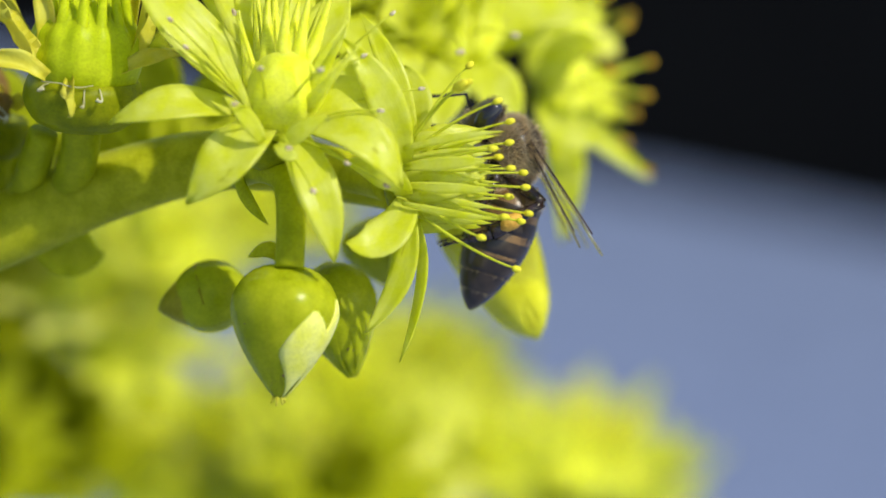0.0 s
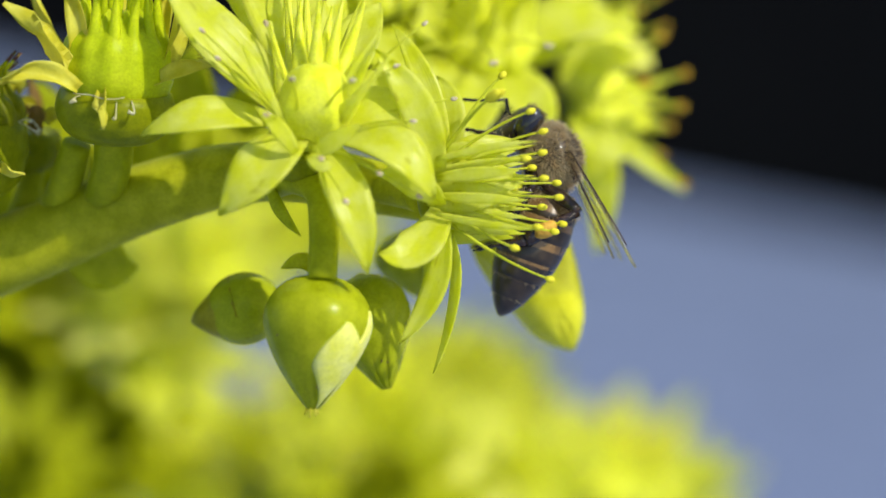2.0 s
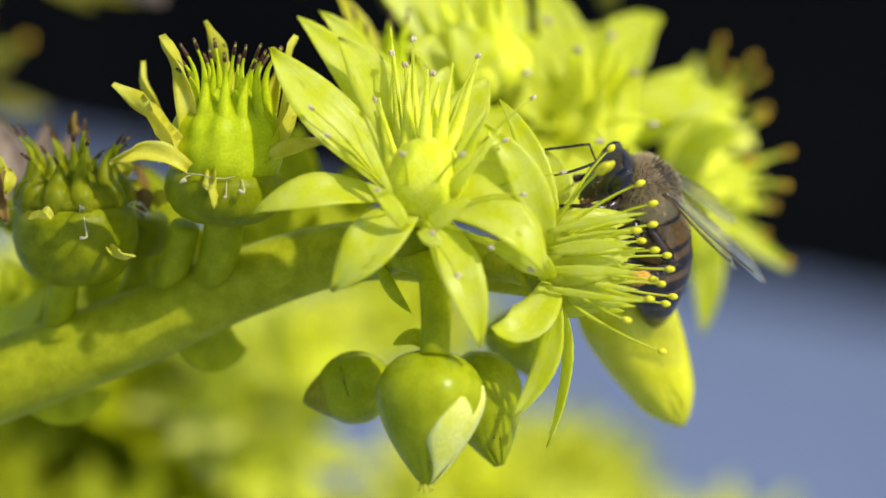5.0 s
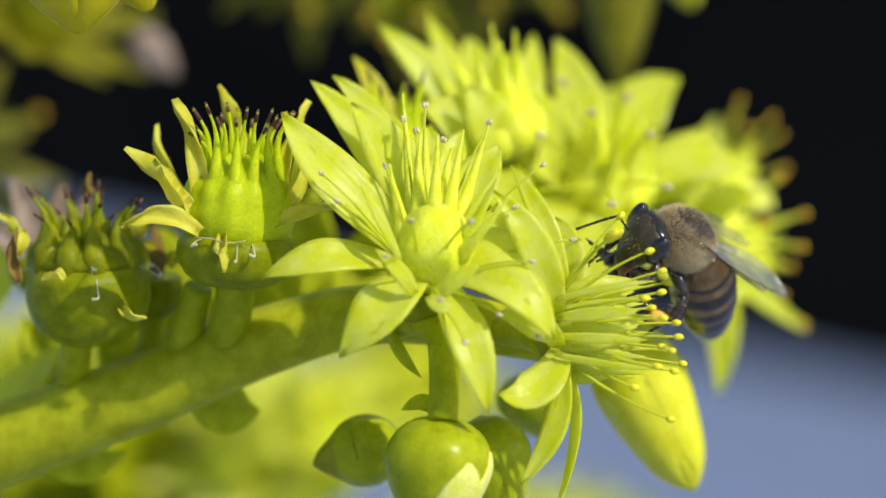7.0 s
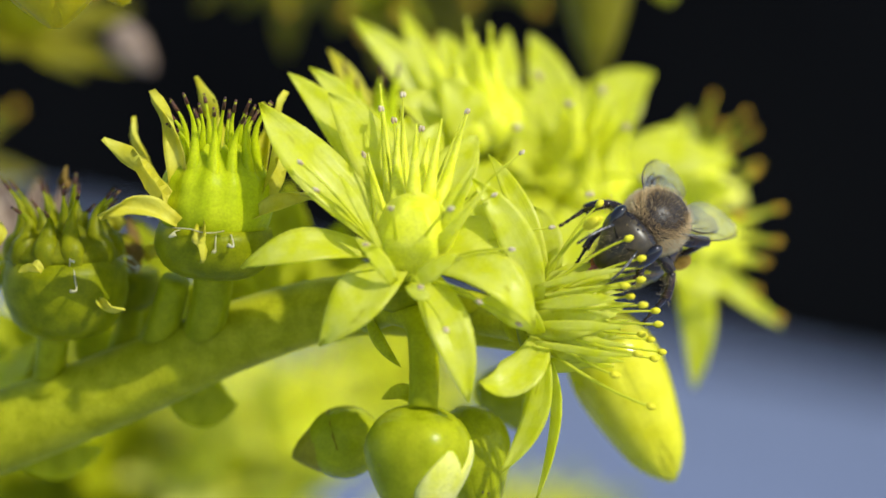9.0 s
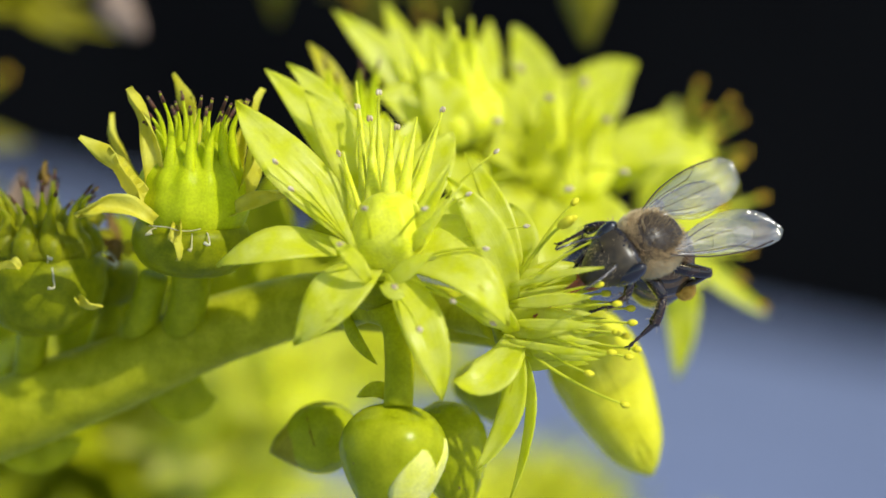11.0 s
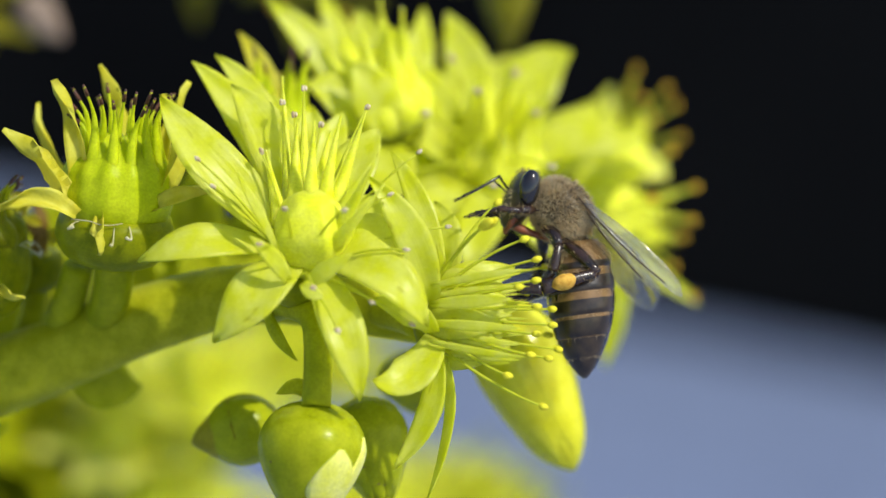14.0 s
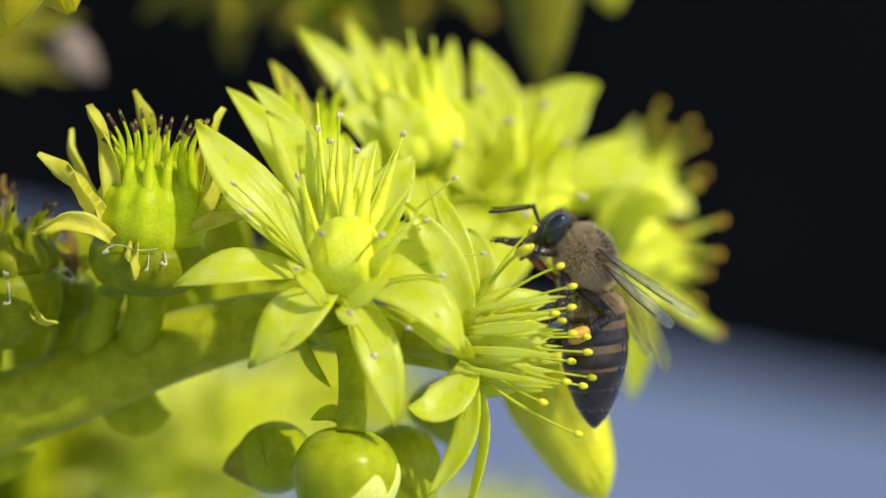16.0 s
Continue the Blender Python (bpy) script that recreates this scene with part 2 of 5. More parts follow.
def blade(line, width, facing, thick=0.24, channel=0.10, widest=0.46, tip=0.9, twist=0.0, seed=0, crinkle=0.0, foot=0.5):
    """A petal or leaf along a line: a thin closed body, channelled lengthwise, widest part way, pointed."""
    rng = random.Random(seed)
    n, cols = len(line) - 1, 7
    facing = Vector(facing)
    bm, sheets = bmesh.new(), ([], [])
    uv, place = bm.loops.layers.uv.new("UVMap"), {}
    wave = rng.uniform(0, 6.28)
    for i, p in enumerate(line):
        t = i / n
        way = (line[min(i + 1, n)] - line[max(i - 1, 0)]).normalized()
        out = (facing - way * facing.dot(way)).normalized()
        out = (Matrix.Rotation(twist * t, 3, way) @ out)
        across = way.cross(out)
        body = foot + (1 - foot) * math.sin(math.pi / 2 * t / widest) if t < widest else max(0.0, 1 - ((t - widest) / (1 - widest)) ** 1.7) ** tip
        half = width / 2 * max(0.035, body)
        for k in range(cols):
            s = 2 * k / (cols - 1) - 1
            lift = channel * width * (s * s - 0.3) * (0.4 + 0.6 * body) + 0.02 * width * math.sin(9 * t + 3 * s + wave)
            keel = -0.022 * width * math.exp(-(s * 4) ** 2) + crinkle * width * noise.noise(Vector((s * 1.4, t * 4.5, seed * 3.7)))
            mid = p + across * (half * s) + out * (lift + keel)
            th = thick / 2 * (0.25 + 0.75 * (1 - s * s)) * min(1, 0.3 + body)
            sheets[0].append(bm.verts.new(mid + out * th))
            sheets[1].append(bm.verts.new(mid - out * th))
            place[sheets[0][-1]] = place[sheets[1][-1]] = (s, t)
    for which, sheet in enumerate(sheets):
        for i in range(n):
            for k in range(cols - 1):
                a, b, c, d = (sheet[i * cols + k], sheet[i * cols + k + 1], sheet[(i + 1) * cols + k + 1], sheet[(i + 1) * cols + k])
                bm.faces.new((a, b, c, d) if which == 0 else (d, c, b, a))
    top, low = sheets
    rim = [i * cols for i in range(n + 1)], [i * cols + cols - 1 for i in range(n + 1)]
    for edge in rim:
        for a, b in zip(edge, edge[1:]):
            bm.faces.new((top[a], top[b], low[b], low[a]))
    for row in (0, n):
        for k in range(cols - 1):
            a, b = row * cols + k, row * cols + k + 1
            bm.faces.new((top[a], top[b], low[b], low[a]))
    for f in bm.faces:
        for corner in f.loops:
            corner[uv].uv = place[corner.vert]
    return bm


def petal(parent, base, ctrl, tip, width, facing, mat=None, name="petal", steps=11, **more):
    return part(name, blade(bezier(base, ctrl, tip, steps), width, facing, **more), mat or PETAL, parent)


def stamen(parent, base, ctrl, tip, r=0.11, anther=0.26, mat=None, filament=None, long=1.25):
    line = bezier(base, ctrl, tip, 8)
    ob = part("stamen", tube(line, lambda t: r * (1.15 - 0.55 * t), 6), filament or FILAMENT, parent)
    way = (line[-1] - line[-2]).normalized()
    turn = way.to_track_quat('Z', 'Y').to_matrix()
    side = turn @ Vector((anther * 0.45, 0, 0))
    part("anther", joined(*(ball(line[-1] + way * anther * 0.6 + side * k, (anther * 0.66, anther * 0.74, anther * long * (1 + 0.08 * k)), turn, 2) for k in (-1, 1))), mat or ANTHER, ob)
    return ob


def frame_of(axis):
    """Two directions at right angles to the axis."""
    axis = Vector(axis).normalized()
    u = axis.cross(Vector((0, 1, 0.2))).normalized()
    return axis, u, axis.cross(u).normalized()


def carpels(parent, base, axis, n, r_in, r_out, length, style, fat, mat, tip_mat=None, seed=1, name="carpel"):
    """A ring of pointed seed vessels that stand together round the axis."""
    rng = random.Random(seed)
    axis, u, v = frame_of(axis)
    base = Vector(base)
    for k in range(n):
        a = 2 * math.pi * (k + rng.uniform(-0.12, 0.12)) / n
        d = u * math.cos(a) + v * math.sin(a)
        L = length * rng.uniform(0.9, 1.1)
        S = style * rng.uniform(0.85, 1.2)
        lean = r_out * rng.uniform(0.85, 1.15)
        points = [base + d * r_in * 0.55, base + d * (r_in + 0.25) + axis * L * 0.35, base + d * (r_in * 0.95) + axis * L * 0.8,
                  base + d * lean + axis * (L + S * 0.45), base + d * (lean * 1.25) + axis * (L + S)]
        line = spline(points, 4)
        ob = part(name, tube(line, lambda t: fat * (max(0.06, math.sin(math.pi * min(1, (t + 0.12) / 0.86)) ** 0.8) if t < 0.62 else
                                                   max(0.075, 0.52 * (1 - (t - 0.62) / 0.38) ** 1.2)), 9), mat, parent)
        if tip_mat:
            e = line[-1]
            way = (line[-1] - line[-3]).normalized()
            part("stigma", tube([e - way * 0.75, e - way * 0.3, e + way * 0.12], lambda t: 0.115 - 0.04 * t, 6), tip_mat, ob)


def crown(parent, base, axis, n, r, height, spike, splay, mat, tip_mat=None, seed=1, thin=1.0, deep=0.10):
    """Seed vessels grown together into one ribbed, rounded body, each drawn out above into a thin pointed style."""
    rng = random.Random(seed)
    axis, u, v = frame_of(axis)
    base = Vector(base)
    bm, rows, sides, steps = bmesh.new(), [], n * 6, 14
    for i in range(steps + 1):
        h = i / steps
        row = []
        for k in range(sides):
            a = 2 * math.pi * k / sides
            lobe = 0.5 + 0.5 * math.cos(n * a)
            girth = 0.86 + 0.14 * math.sin(math.pi * min(1, h * 1.5)) if h < 0.55 else 0.965 - 0.62 * ((h - 0.55) / 0.45) ** 1.7
            q = r * 1.0 * girth * (1 - (0.015 + deep * h * h) * (1 - lobe) ** 1.5)
            row.append(bm.verts.new(base + (u * math.cos(a) + v * math.sin(a)) * q + axis * height * (h + 0.06 * h * h * lobe)))
        rows.append(row)
    for p, q in zip(rows, rows[1:]):
        for k in range(sides):
            bm.faces.new((p[k], p[(k + 1) % sides], q[(k + 1) % sides], q[k]))
    top = bm.verts.new(base + axis * height * 0.97)
    for k in range(sides):
        bm.faces.new((rows[-1][k], rows[-1][(k + 1) % sides], top))
    part("seed_vessel", bm, mat, parent)
    fat = math.pi * r * 0.62 / n * thin
    for k in range(n + n // 2):
        reach = 1.0 if k < n else 0.52
        a = 2 * math.pi * (k if k < n else 2 * k + 0.8) / n + rng.uniform(-0.05, 0.05)
        d = u * math.cos(a) + v * math.sin(a)
        side = axis.cross(d) * rng.uniform(-0.3, 0.3)
        S = spike * rng.uniform(0.45, 1.15)
        line = spline([base + d * r * 0.70 * reach - axis * height * 0.05, base + d * r * 0.81 * reach + axis * height * 0.38, base + d * r * 0.68 * reach + axis * height * 0.85,
                       base + d * r * (0.30 + 0.40 * splay) * reach + axis * (height + S * 0.45) + side, base + d * r * splay * reach + axis * (height + S) + side * 2], 5)
        ob = part("carpel", tube(line, lambda t: fat if t < 0.36 else max(0.085, fat * max(0.0, 1 - (t - 0.36) / 0.64) ** 1.35), 9), mat, parent)
        if tip_mat:
            e, way = line[-1], (line[-1] - line[-3]).normalized()
            part("stigma", tube([e - way * rng.uniform(0.45, 0.8), e - way * 0.2, e + way * 0.12], lambda t: 0.125 - 0.05 * t, 6), tip_mat, ob)


def urn(base, axis, radius, height, lobes, depth=0.06, phase=0.0):
    """Seed vessels grown together: a lobed body that widens from a narrow foot to a shoulder and closes above."""
    axis, u, v = frame_of(axis)
    bm, rows, sides, steps = bmesh.new(), [], 60, 18
    for i in range(steps + 1):
        h = i / steps
        girth = 0.42 + 0.58 * math.sin(math.pi / 2 * h / 0.62) if h < 0.62 else 1 - 0.62 * ((h - 0.62) / 0.38) ** 1.7
        row = []
        for k in range(sides):
            a = 2 * math.pi * k / sides
            facet = math.cos(math.pi / lobes) / math.cos((a + phase) % (2 * math.pi / lobes) - math.pi / lobes)
            r = radius * girth * (1 - depth * (1 - facet))
            row.append(bm.verts.new(Vector(base) + (u * math.cos(a) + v * math.sin(a)) * r + axis * height * h))
        rows.append(row)
    for p, q in zip(rows, rows[1:]):
        for k in range(sides):
            bm.faces.new((p[k], p[(k + 1) % sides], q[(k + 1) % sides], q[k]))
    bm.faces.new(rows[0][::-1])
    bm.faces.new(rows[-1])
    return bm


def dome(centre, axis, radii, lobes, depth=0.05, phase=0.0, draw=0.0):
    """A rounded body with shallow lengthwise lobes round its axis; radii across and along."""
    axis, u, v = frame_of(axis)
    bm = bmesh.new()
    bmesh.ops.create_icosphere(bm, subdivisions=4, radius=1.0)
    for p in bm.verts:
        a, h = math.atan2(p.co.y, p.co.x), p.co.z
        flat = math.hypot(p.co.x, p.co.y)
        r = 1 - depth * flat * (1 - abs(math.cos(lobes / 2 * a + phase)) ** 0.7) + 0.012 * noise.noise(p.co * 3)
        if h > 0:
            r, h = r * (1 - draw * 0.45 * h), h * (1 + draw * 0.8 * h)
        p.co = Vector(centre) + (u * p.co.x + v * p.co.y) * radii[0] * r + axis * (h * radii[1])
    return bm


def bowl(base, axis, radius, depth, rim=0.92, sides=20):
    """A rounded cup, solid, from its foot at base up the axis."""
    axis = Vector(axis).normalized()
    line = [Vector(base) + axis * depth * t for t in (0, .04, .12, .25, .42, .6, .8, 1)]
    return tube(line, lambda t: radius * (0.22 + 0.78 * math.sin(min(1, t * 1.25) * math.pi / 2) ** 0.8) * (1 if t < 0.8 else rim + (1 - rim) * (1 - t) * 5), sides)


# ---- setting ----
def slab(name, corners, z0, z1, mat, label, category, bevel=0.004):
    bm = bmesh.new()
    low = [bm.verts.new((x, y, z0)) for x, y in corners]
    high = [bm.verts.new((x, y, z1)) for x, y in corners]
    n = len(corners)
    bm.faces.new(low[::-1])
    bm.faces.new(high)
    for k in range(n):
        bm.faces.new((low[k], low[(k + 1) % n], high[(k + 1) % n], high[k]))
    bmesh.ops.recalc_face_normals(bm, faces=bm.faces)
    bmesh.ops.bevel(bm, geom=bm.edges[:], offset=bevel, segments=1, affect='EDGES')
    me = bpy.data.meshes.new(name)
    bm.to_mesh(me)
    bm.free()
    me.materials.append(mat)
    return tagged(new(name, me), label, category, kind="structure")


def setting():
    bm = bmesh.new()
    bmesh.ops.create_grid(bm, x_segments=2, y_segments=2, size=400)
    me = bpy.data.meshes.new("ground")
    bm.to_mesh(me)
    bm.free()
    me.materials.append(PAVING)
    tagged(new("ground", me), "blue-grey sunlit paving, far out of focus", "ground", kind="structure")
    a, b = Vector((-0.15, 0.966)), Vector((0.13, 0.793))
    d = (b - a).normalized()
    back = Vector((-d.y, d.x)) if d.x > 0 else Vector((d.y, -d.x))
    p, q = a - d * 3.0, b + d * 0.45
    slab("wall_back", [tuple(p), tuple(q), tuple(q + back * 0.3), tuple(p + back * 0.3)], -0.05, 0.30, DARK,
         "almost black wall in the background", "wall")


# ---- the spray ----
def main_stem():
    st = thing("stem", (-16.05, 4, -7.92), "thick pale green succulent flower stem with bracts", "stem")
    part("stalk", tube(spline([(-41.62, 13, -16.90), (-28.65, 9, -12.52), (-17.91, 6.5, -8.52), (-10.13, 5, -5.30), (-3.45, 4, -3.78), (3.83, 3, -4.75), (7.13, 3, -5.58)], 6),
                       lambda t: 2.75 - 1.45 * t, 16), STEM, st)
    for base, ctrl, tip, w, face in (((-14.76, 7, -7.36), (-13.14, 8, -10.27), (-10.93, 9, -9.67), 3.4, (0.3, -0.8, -0.4)),
                                     ((-24.69, 10, -11.90), (-21.96, 10, -13.95), (-19.11, 11, -12.13), 2.6, (0.3, -0.8, -0.4)),
                                     ((-3.04, -1, -4.18), (-2.71, -2, -5.77), (-1.19, -2, -7.31), 0.8, (-0.6, -0.6, 0.3))):
        petal(st, base, ctrl, tip, w, face, PEDICEL, "bract", thick=0.5)
    return st


def flower_open():
    """The open flower that faces up and forward."""
    c = (-1.15, -4, -2.04)
    fl = thing("stonecrop_flower", c, "fully open yellow stonecrop flower with faded anthers", "flower", "flowers of the spray")
    for base, ctrl, tip, w, face, more in (
            ((-3.00, -4, -0.67), (-7.04, -7, 0.16), (-10.10, -5, -1.62), 2.5, (0.05, -0.75, 0.65), {}),
            ((-1.56, -5, -1.56), (-3.49, -8.5, -3.18), (-5.69, -7, -6.04), 3.2, (-0.2, -0.9, 0.45), {"foot": 0.6}),
            ((-0.13, -5, -1.87), (1.93, -9, -4.89), (2.51, -7.5, -9.16), 2.5, (0.15, -0.95, 0.25), {}),
            ((0.98, -5, -1.56), (4.70, -9, -1.15), (6.22, -7, -5.06), 2.9, (0.1, -0.8, 0.6), {"foot": 0.5}),
            ((0.51, -4, -0.93), (3.35, -6, 0.66), (5.55, -4, -0.86), 3.2, (0.0, -0.8, 0.6), {"foot": 0.6}),
            ((0.52, -2, 0.35), (1.76, 0, 4.26), (3.33, 1, 5.98), 3.0, (-0.3, -0.9, 0.2), {"foot": 0.6}),
            ((-1.16, -2, 0.68), (-2.47, 0, 5.89), (-5.30, 1, 8.47), 3.0, (0.2, -0.95, 0.1), {"foot": 0.6}),
            ((-1.98, -4, 0.03), (-6.13, -6, 3.82), (-9.10, -3, 7.66), 3.3, (0.3, -0.85, 0.4), {"foot": 0.6, "widest": 0.5}),
            ((-2.02, 0, 1.33), (-4.42, 3, 7.29), (-7.69, 3, 9.83), 2.1, (0.3, -0.9, 0.1), {}),
            ((-1.86, 1, 1.34), (-3.12, 4, 7.99), (-6.46, 5, 10.23), 2.0, (0.3, -0.9, 0.1), {}),
            ((-0.78, 1, 1.34), (0.20, 4, 4.67), (1.13, 5, 6.96), 2.4, (0.0, -0.9, 0.1), {}),
            ((-0.89, 2, 1.35), (-0.86, 4, 5.01), (-0.73, 5, 7.30), 2.8, (0.0, -0.95, 0.1), {}),
            ((-1.38, 2, 1.35), (-2.29, 4, 5.34), (-3.13, 5, 8.03), 2.4, (0.1, -0.9, 0.1), {}),
            ((0.52, 0, 0.36), (3.14, 1, 1.67), (4.75, 0, 0.03), 2.6, (0.0, -0.9, 0.4), {})):
        petal(fl, base, ctrl, tip, w, face, seed=int(w * 100 + tip[0]), **more)
    part("seed_vessel", urn((-0.45, -3.2, -2.4), (0.04, -0.50, 0.86), 2.5, 5.3, 5, 0.80, 0.5), CARPEL, fl)
    for foot, knee, tip, r in (((0.57, -5, 0.51), (1.66, -4, 3.86), (2.62, -4, 6.99), 0.62), ((1.14, -5.5, 0.03), (2.26, -7, 2.23), (3.13, -8, 4.16), 0.55),
                               ((0.19, -5, 0.83), (0.63, -5, 3.84), (1.21, -4, 6.73), 0.60), ((-0.51, -5, 0.98), (-0.38, -5, 3.52), (-0.25, -5, 6.44), 0.66),
                               ((-1.24, -4.8, 0.92), (-1.41, -3, 3.88), (-1.28, -3, 6.28), 0.64), ((-2.04, -4.5, 0.51), (-2.62, -4, 2.90), (-2.98, -5, 4.79), 0.55),
                               ((-0.13, -3, 1.31), (0.19, -1, 4.24), (0.52, 0, 5.82), 0.60), ((-0.87, -3, 1.31), (-0.91, -1, 4.56), (-1.04, 0, 7.68), 0.56),
                               ((-1.57, -3, 1.15), (-1.94, -1, 4.89), (-2.28, 0, 8.98), 0.52), ((0.98, -6, -0.44), (2.19, -8, 0.91), (3.78, -8, 3.00), 0.48)):
        part("carpel", tube(bezier(foot, knee, tip, 9), lambda t: max(0.07, r * (1.15 - t ** 0.75 * 1.1)), 8), CARPEL, fl)
    for base, ctrl, tip, w, face in (
            ((-1.54, -7, -2.48), (-2.16, -8, -1.22), (-3.72, -8, 0.03), 1.0, (0.0, -0.9, 0.3)), ((-0.44, -7, -2.64), (0.50, -8, -1.85), (2.06, -8, -0.91), 1.1, (0.0, -0.9, 0.3)),
            ((-2.18, -6, -0.92), (-3.52, -7, 1.92), (-4.55, -6, 3.51), 0.6, (0.2, -0.9, 0.2)), ((0.51, -5, 0.03), (2.08, -6, 2.56), (2.98, -5, 4.10), 0.6, (0.0, -0.9, 0.2)),
            ((-0.75, -7, -2.64), (-0.19, -8, -3.25), (0.50, -8, -3.35), 0.9, (0.0, -0.9, 0.3))):
        petal(fl, base, ctrl, tip, w, face, seed=int(w * 90 + tip[0]))
    for (x, y, d), bend in (((-6.67, -6, 4.17), -1), ((-5.78, -6, 2.65), -1), ((-3.05, -9, -0.40), -1), ((-1.71, -9, 1.52), 0), ((1.52, -9, 1.49), 1),
                            ((5.59, -5, 4.70), 1), ((3.98, -6, 2.31), 1), ((7.24, -5, 0.54), 1), ((4.90, -7, -0.69), 1), ((5.28, -7, -4.81), 1),
                            ((3.07, -8, -3.53), 1), ((1.24, -9, -5.04), 1), ((-0.12, -9, -2.71), 0), ((-0.97, -1, 8.19), 0), ((-2.20, -1, 7.38), 0),
                            ((-1.48, -2, 6.67), 0), ((0.06, -3, 6.12), 0), ((2.64, -2, 7.15), 1), ((-3.17, -5, 4.60), -1)):
        tip = Vector((x, y, d))
        foot = Vector(c) + (tip - Vector(c)).normalized() * 1.5
        mid = (foot + tip) / 2 + Vector((0, -0.6, 0.7))
        stamen(fl, foot, mid, tip, 0.09, 0.17, ANTHER_PALE)
    part("receptacle", bowl((-1.26, -2, -3.83), (0.1, -0.5, 0.86), 2.0, 2.4), CALYX, fl)
    part("pedicel", tube(spline([(-1.58, -2, -3.19), (-2.75, 1, -3.89), (-4.73, 2, -4.24)], 5), 0.9, 10), STEM, fl)
    return fl


def flower_side():
    """The flower seen from the side, on which the bee feeds."""
    c = (6.76, -3, -4.46)
    fl = thing("stonecrop_flower", c, "yellow stonecrop flower in side view with long stamens", "flower", "flowers of the spray")
    for base, ctrl, tip, w, face in (
            ((6.41, -4, -3.80), (5.88, -6, 0.35), (2.79, -5, 3.37), 2.1, (-0.15, -0.9, 0.35)),
            ((6.96, -2, -3.19), (6.31, -2, 1.64), (3.94, 0, 4.85), 1.5, (-0.2, -0.9, 0.3)),
            ((7.03, 0, -3.38), (7.35, 0, 0.36), (6.57, 1, 1.83), 2.4, (-0.2, -0.9, 0.3)),
            ((6.73, -4, -5.71), (5.56, -6, -8.81), (3.16, -6, -8.09), 2.6, (-0.3, -0.9, 0.4))) + (
            ((6.54, -5, -5.37), (5.53, -7, -3.74), (3.05, -5, -3.62), 1.8, (-0.4, -0.9, -0.2)),
            ((6.89, -4, -6.67), (7.02, -5, -10.44), (4.38, -5, -13.24), 1.7, (-0.6, -0.8, 0.1)),
            ((7.09, -3, -6.70), (8.49, -4, -9.86), (6.32, -4, -14.96), 1.1, (-0.8, -0.5, 0.1)),
            ((7.06, 1, -6.50), (7.13, 3, -9.87), (5.84, 4, -11.90), 2.0, (-0.6, -0.8, 0.1))) + (
            ((6.64, -2, -3.35), (8.85, -3, -2.37), (11.20, -1, -1.91), 2.2, (0.1, -0.9, 0.4)),
            ((6.60, -3, -4.14), (9.08, -5, -3.78), (11.41, -3, -4.07), 2.2, (0.0, -0.95, 0.2)),
            ((6.60, -3, -5.10), (9.08, -5, -5.05), (11.25, -3, -5.26), 2.2, (0.0, -0.95, -0.1)),
            ((6.64, -2, -5.93), (8.85, -3, -6.54), (10.88, -1, -6.77), 2.0, (0.1, -0.9, -0.2))):
        petal(fl, base, ctrl, tip, w, face, seed=int(w * 77))
    for k, (base, ctrl, tip) in enumerate((((6.06, -2, -3.19), (8.15, -4.5, -2.51), (10.52, -3, -2.79)), ((5.98, -2.5, -4.15), (8.11, -5.5, -3.64), (10.72, -4, -3.80)), ((5.90, -3, -5.03), (8.09, -6, -4.77), (10.63, -4.5, -4.93)),
                                           ((5.98, -2.5, -5.82), (7.95, -5.5, -5.92), (10.46, -4, -5.97)), ((6.12, -2, -6.57), (7.83, -4.5, -6.81), (10.13, -3, -6.96)))):
        petal(fl, base, ctrl, tip, 1.9, (0.0, -0.95, 0.3 - 0.15 * k), seed=90 + k, widest=0.4, channel=0.06)
    for k in range(18):
        dy = (k * 7 % 5 - 2) * 0.8
        z0 = -2.08 - 0.293 * k
        z1 = -4.58 + 1.12 * (z0 + 4.58)
        petal(fl, (6.4, -3 + dy, -4.6 + (z0 + 4.6) * 0.7), (9.6, -4.2 + dy * 1.3, (z0 + z1) / 2), (12.0 - 0.5 * (k % 3), -3.6 + dy * 1.5, z1), 0.46 + 0.16 * (k % 3), (0.0, -0.95, 0.25 - 0.03 * k), seed=k + 70, widest=0.35)
    for x, y, d in ((10.03, -3, 1.80), (11.49, -5, -0.16), (12.19, -5, -1.27), (12.16, -5, -2.44), (11.18, -6, -2.78), (12.19, -6, -3.85), (13.21, -2, -4.19),
                    (13.11, -5, -4.92), (12.25, -4, -5.49), (11.88, -6, -6.54), (12.95, -4, -6.86), (13.63, -1, -6.54), (10.61, -6, -7.68), (12.67, -5, -9.49),
                    (11.91, 0, -3.38), (12.94, 1, -1.93), (13.11, 1, -5.85)):
        tip = Vector((x, y, d))
        foot = Vector(c) + Vector((0.6, (y - c[1]) * 0.5, (d - c[2]) * 0.42))
        mid = foot.lerp(tip, 0.55) + Vector((0, 0, (d - c[2]) * 0.10))
        stamen(fl, foot, mid, tip, 0.10, 0.27, ANTHER, long=1.05)
    stamen(fl, (6.73, -4, -2.52), (8.44, -5, 0.03), (9.41, -6, 0.66), 0.13, 0.36, ANTHER, long=1.9)
    part("receptacle", bowl((5.54, -1, -5.15), (0.95, -0.2, 0.1), 2.1, 1.6), CALYX, fl)
    part("pedicel", tube(spline([(5.70, -1, -5.15), (4.45, 1, -4.87), (2.51, 3, -4.59)], 5), 0.85, 10), STEM, fl)
    return fl


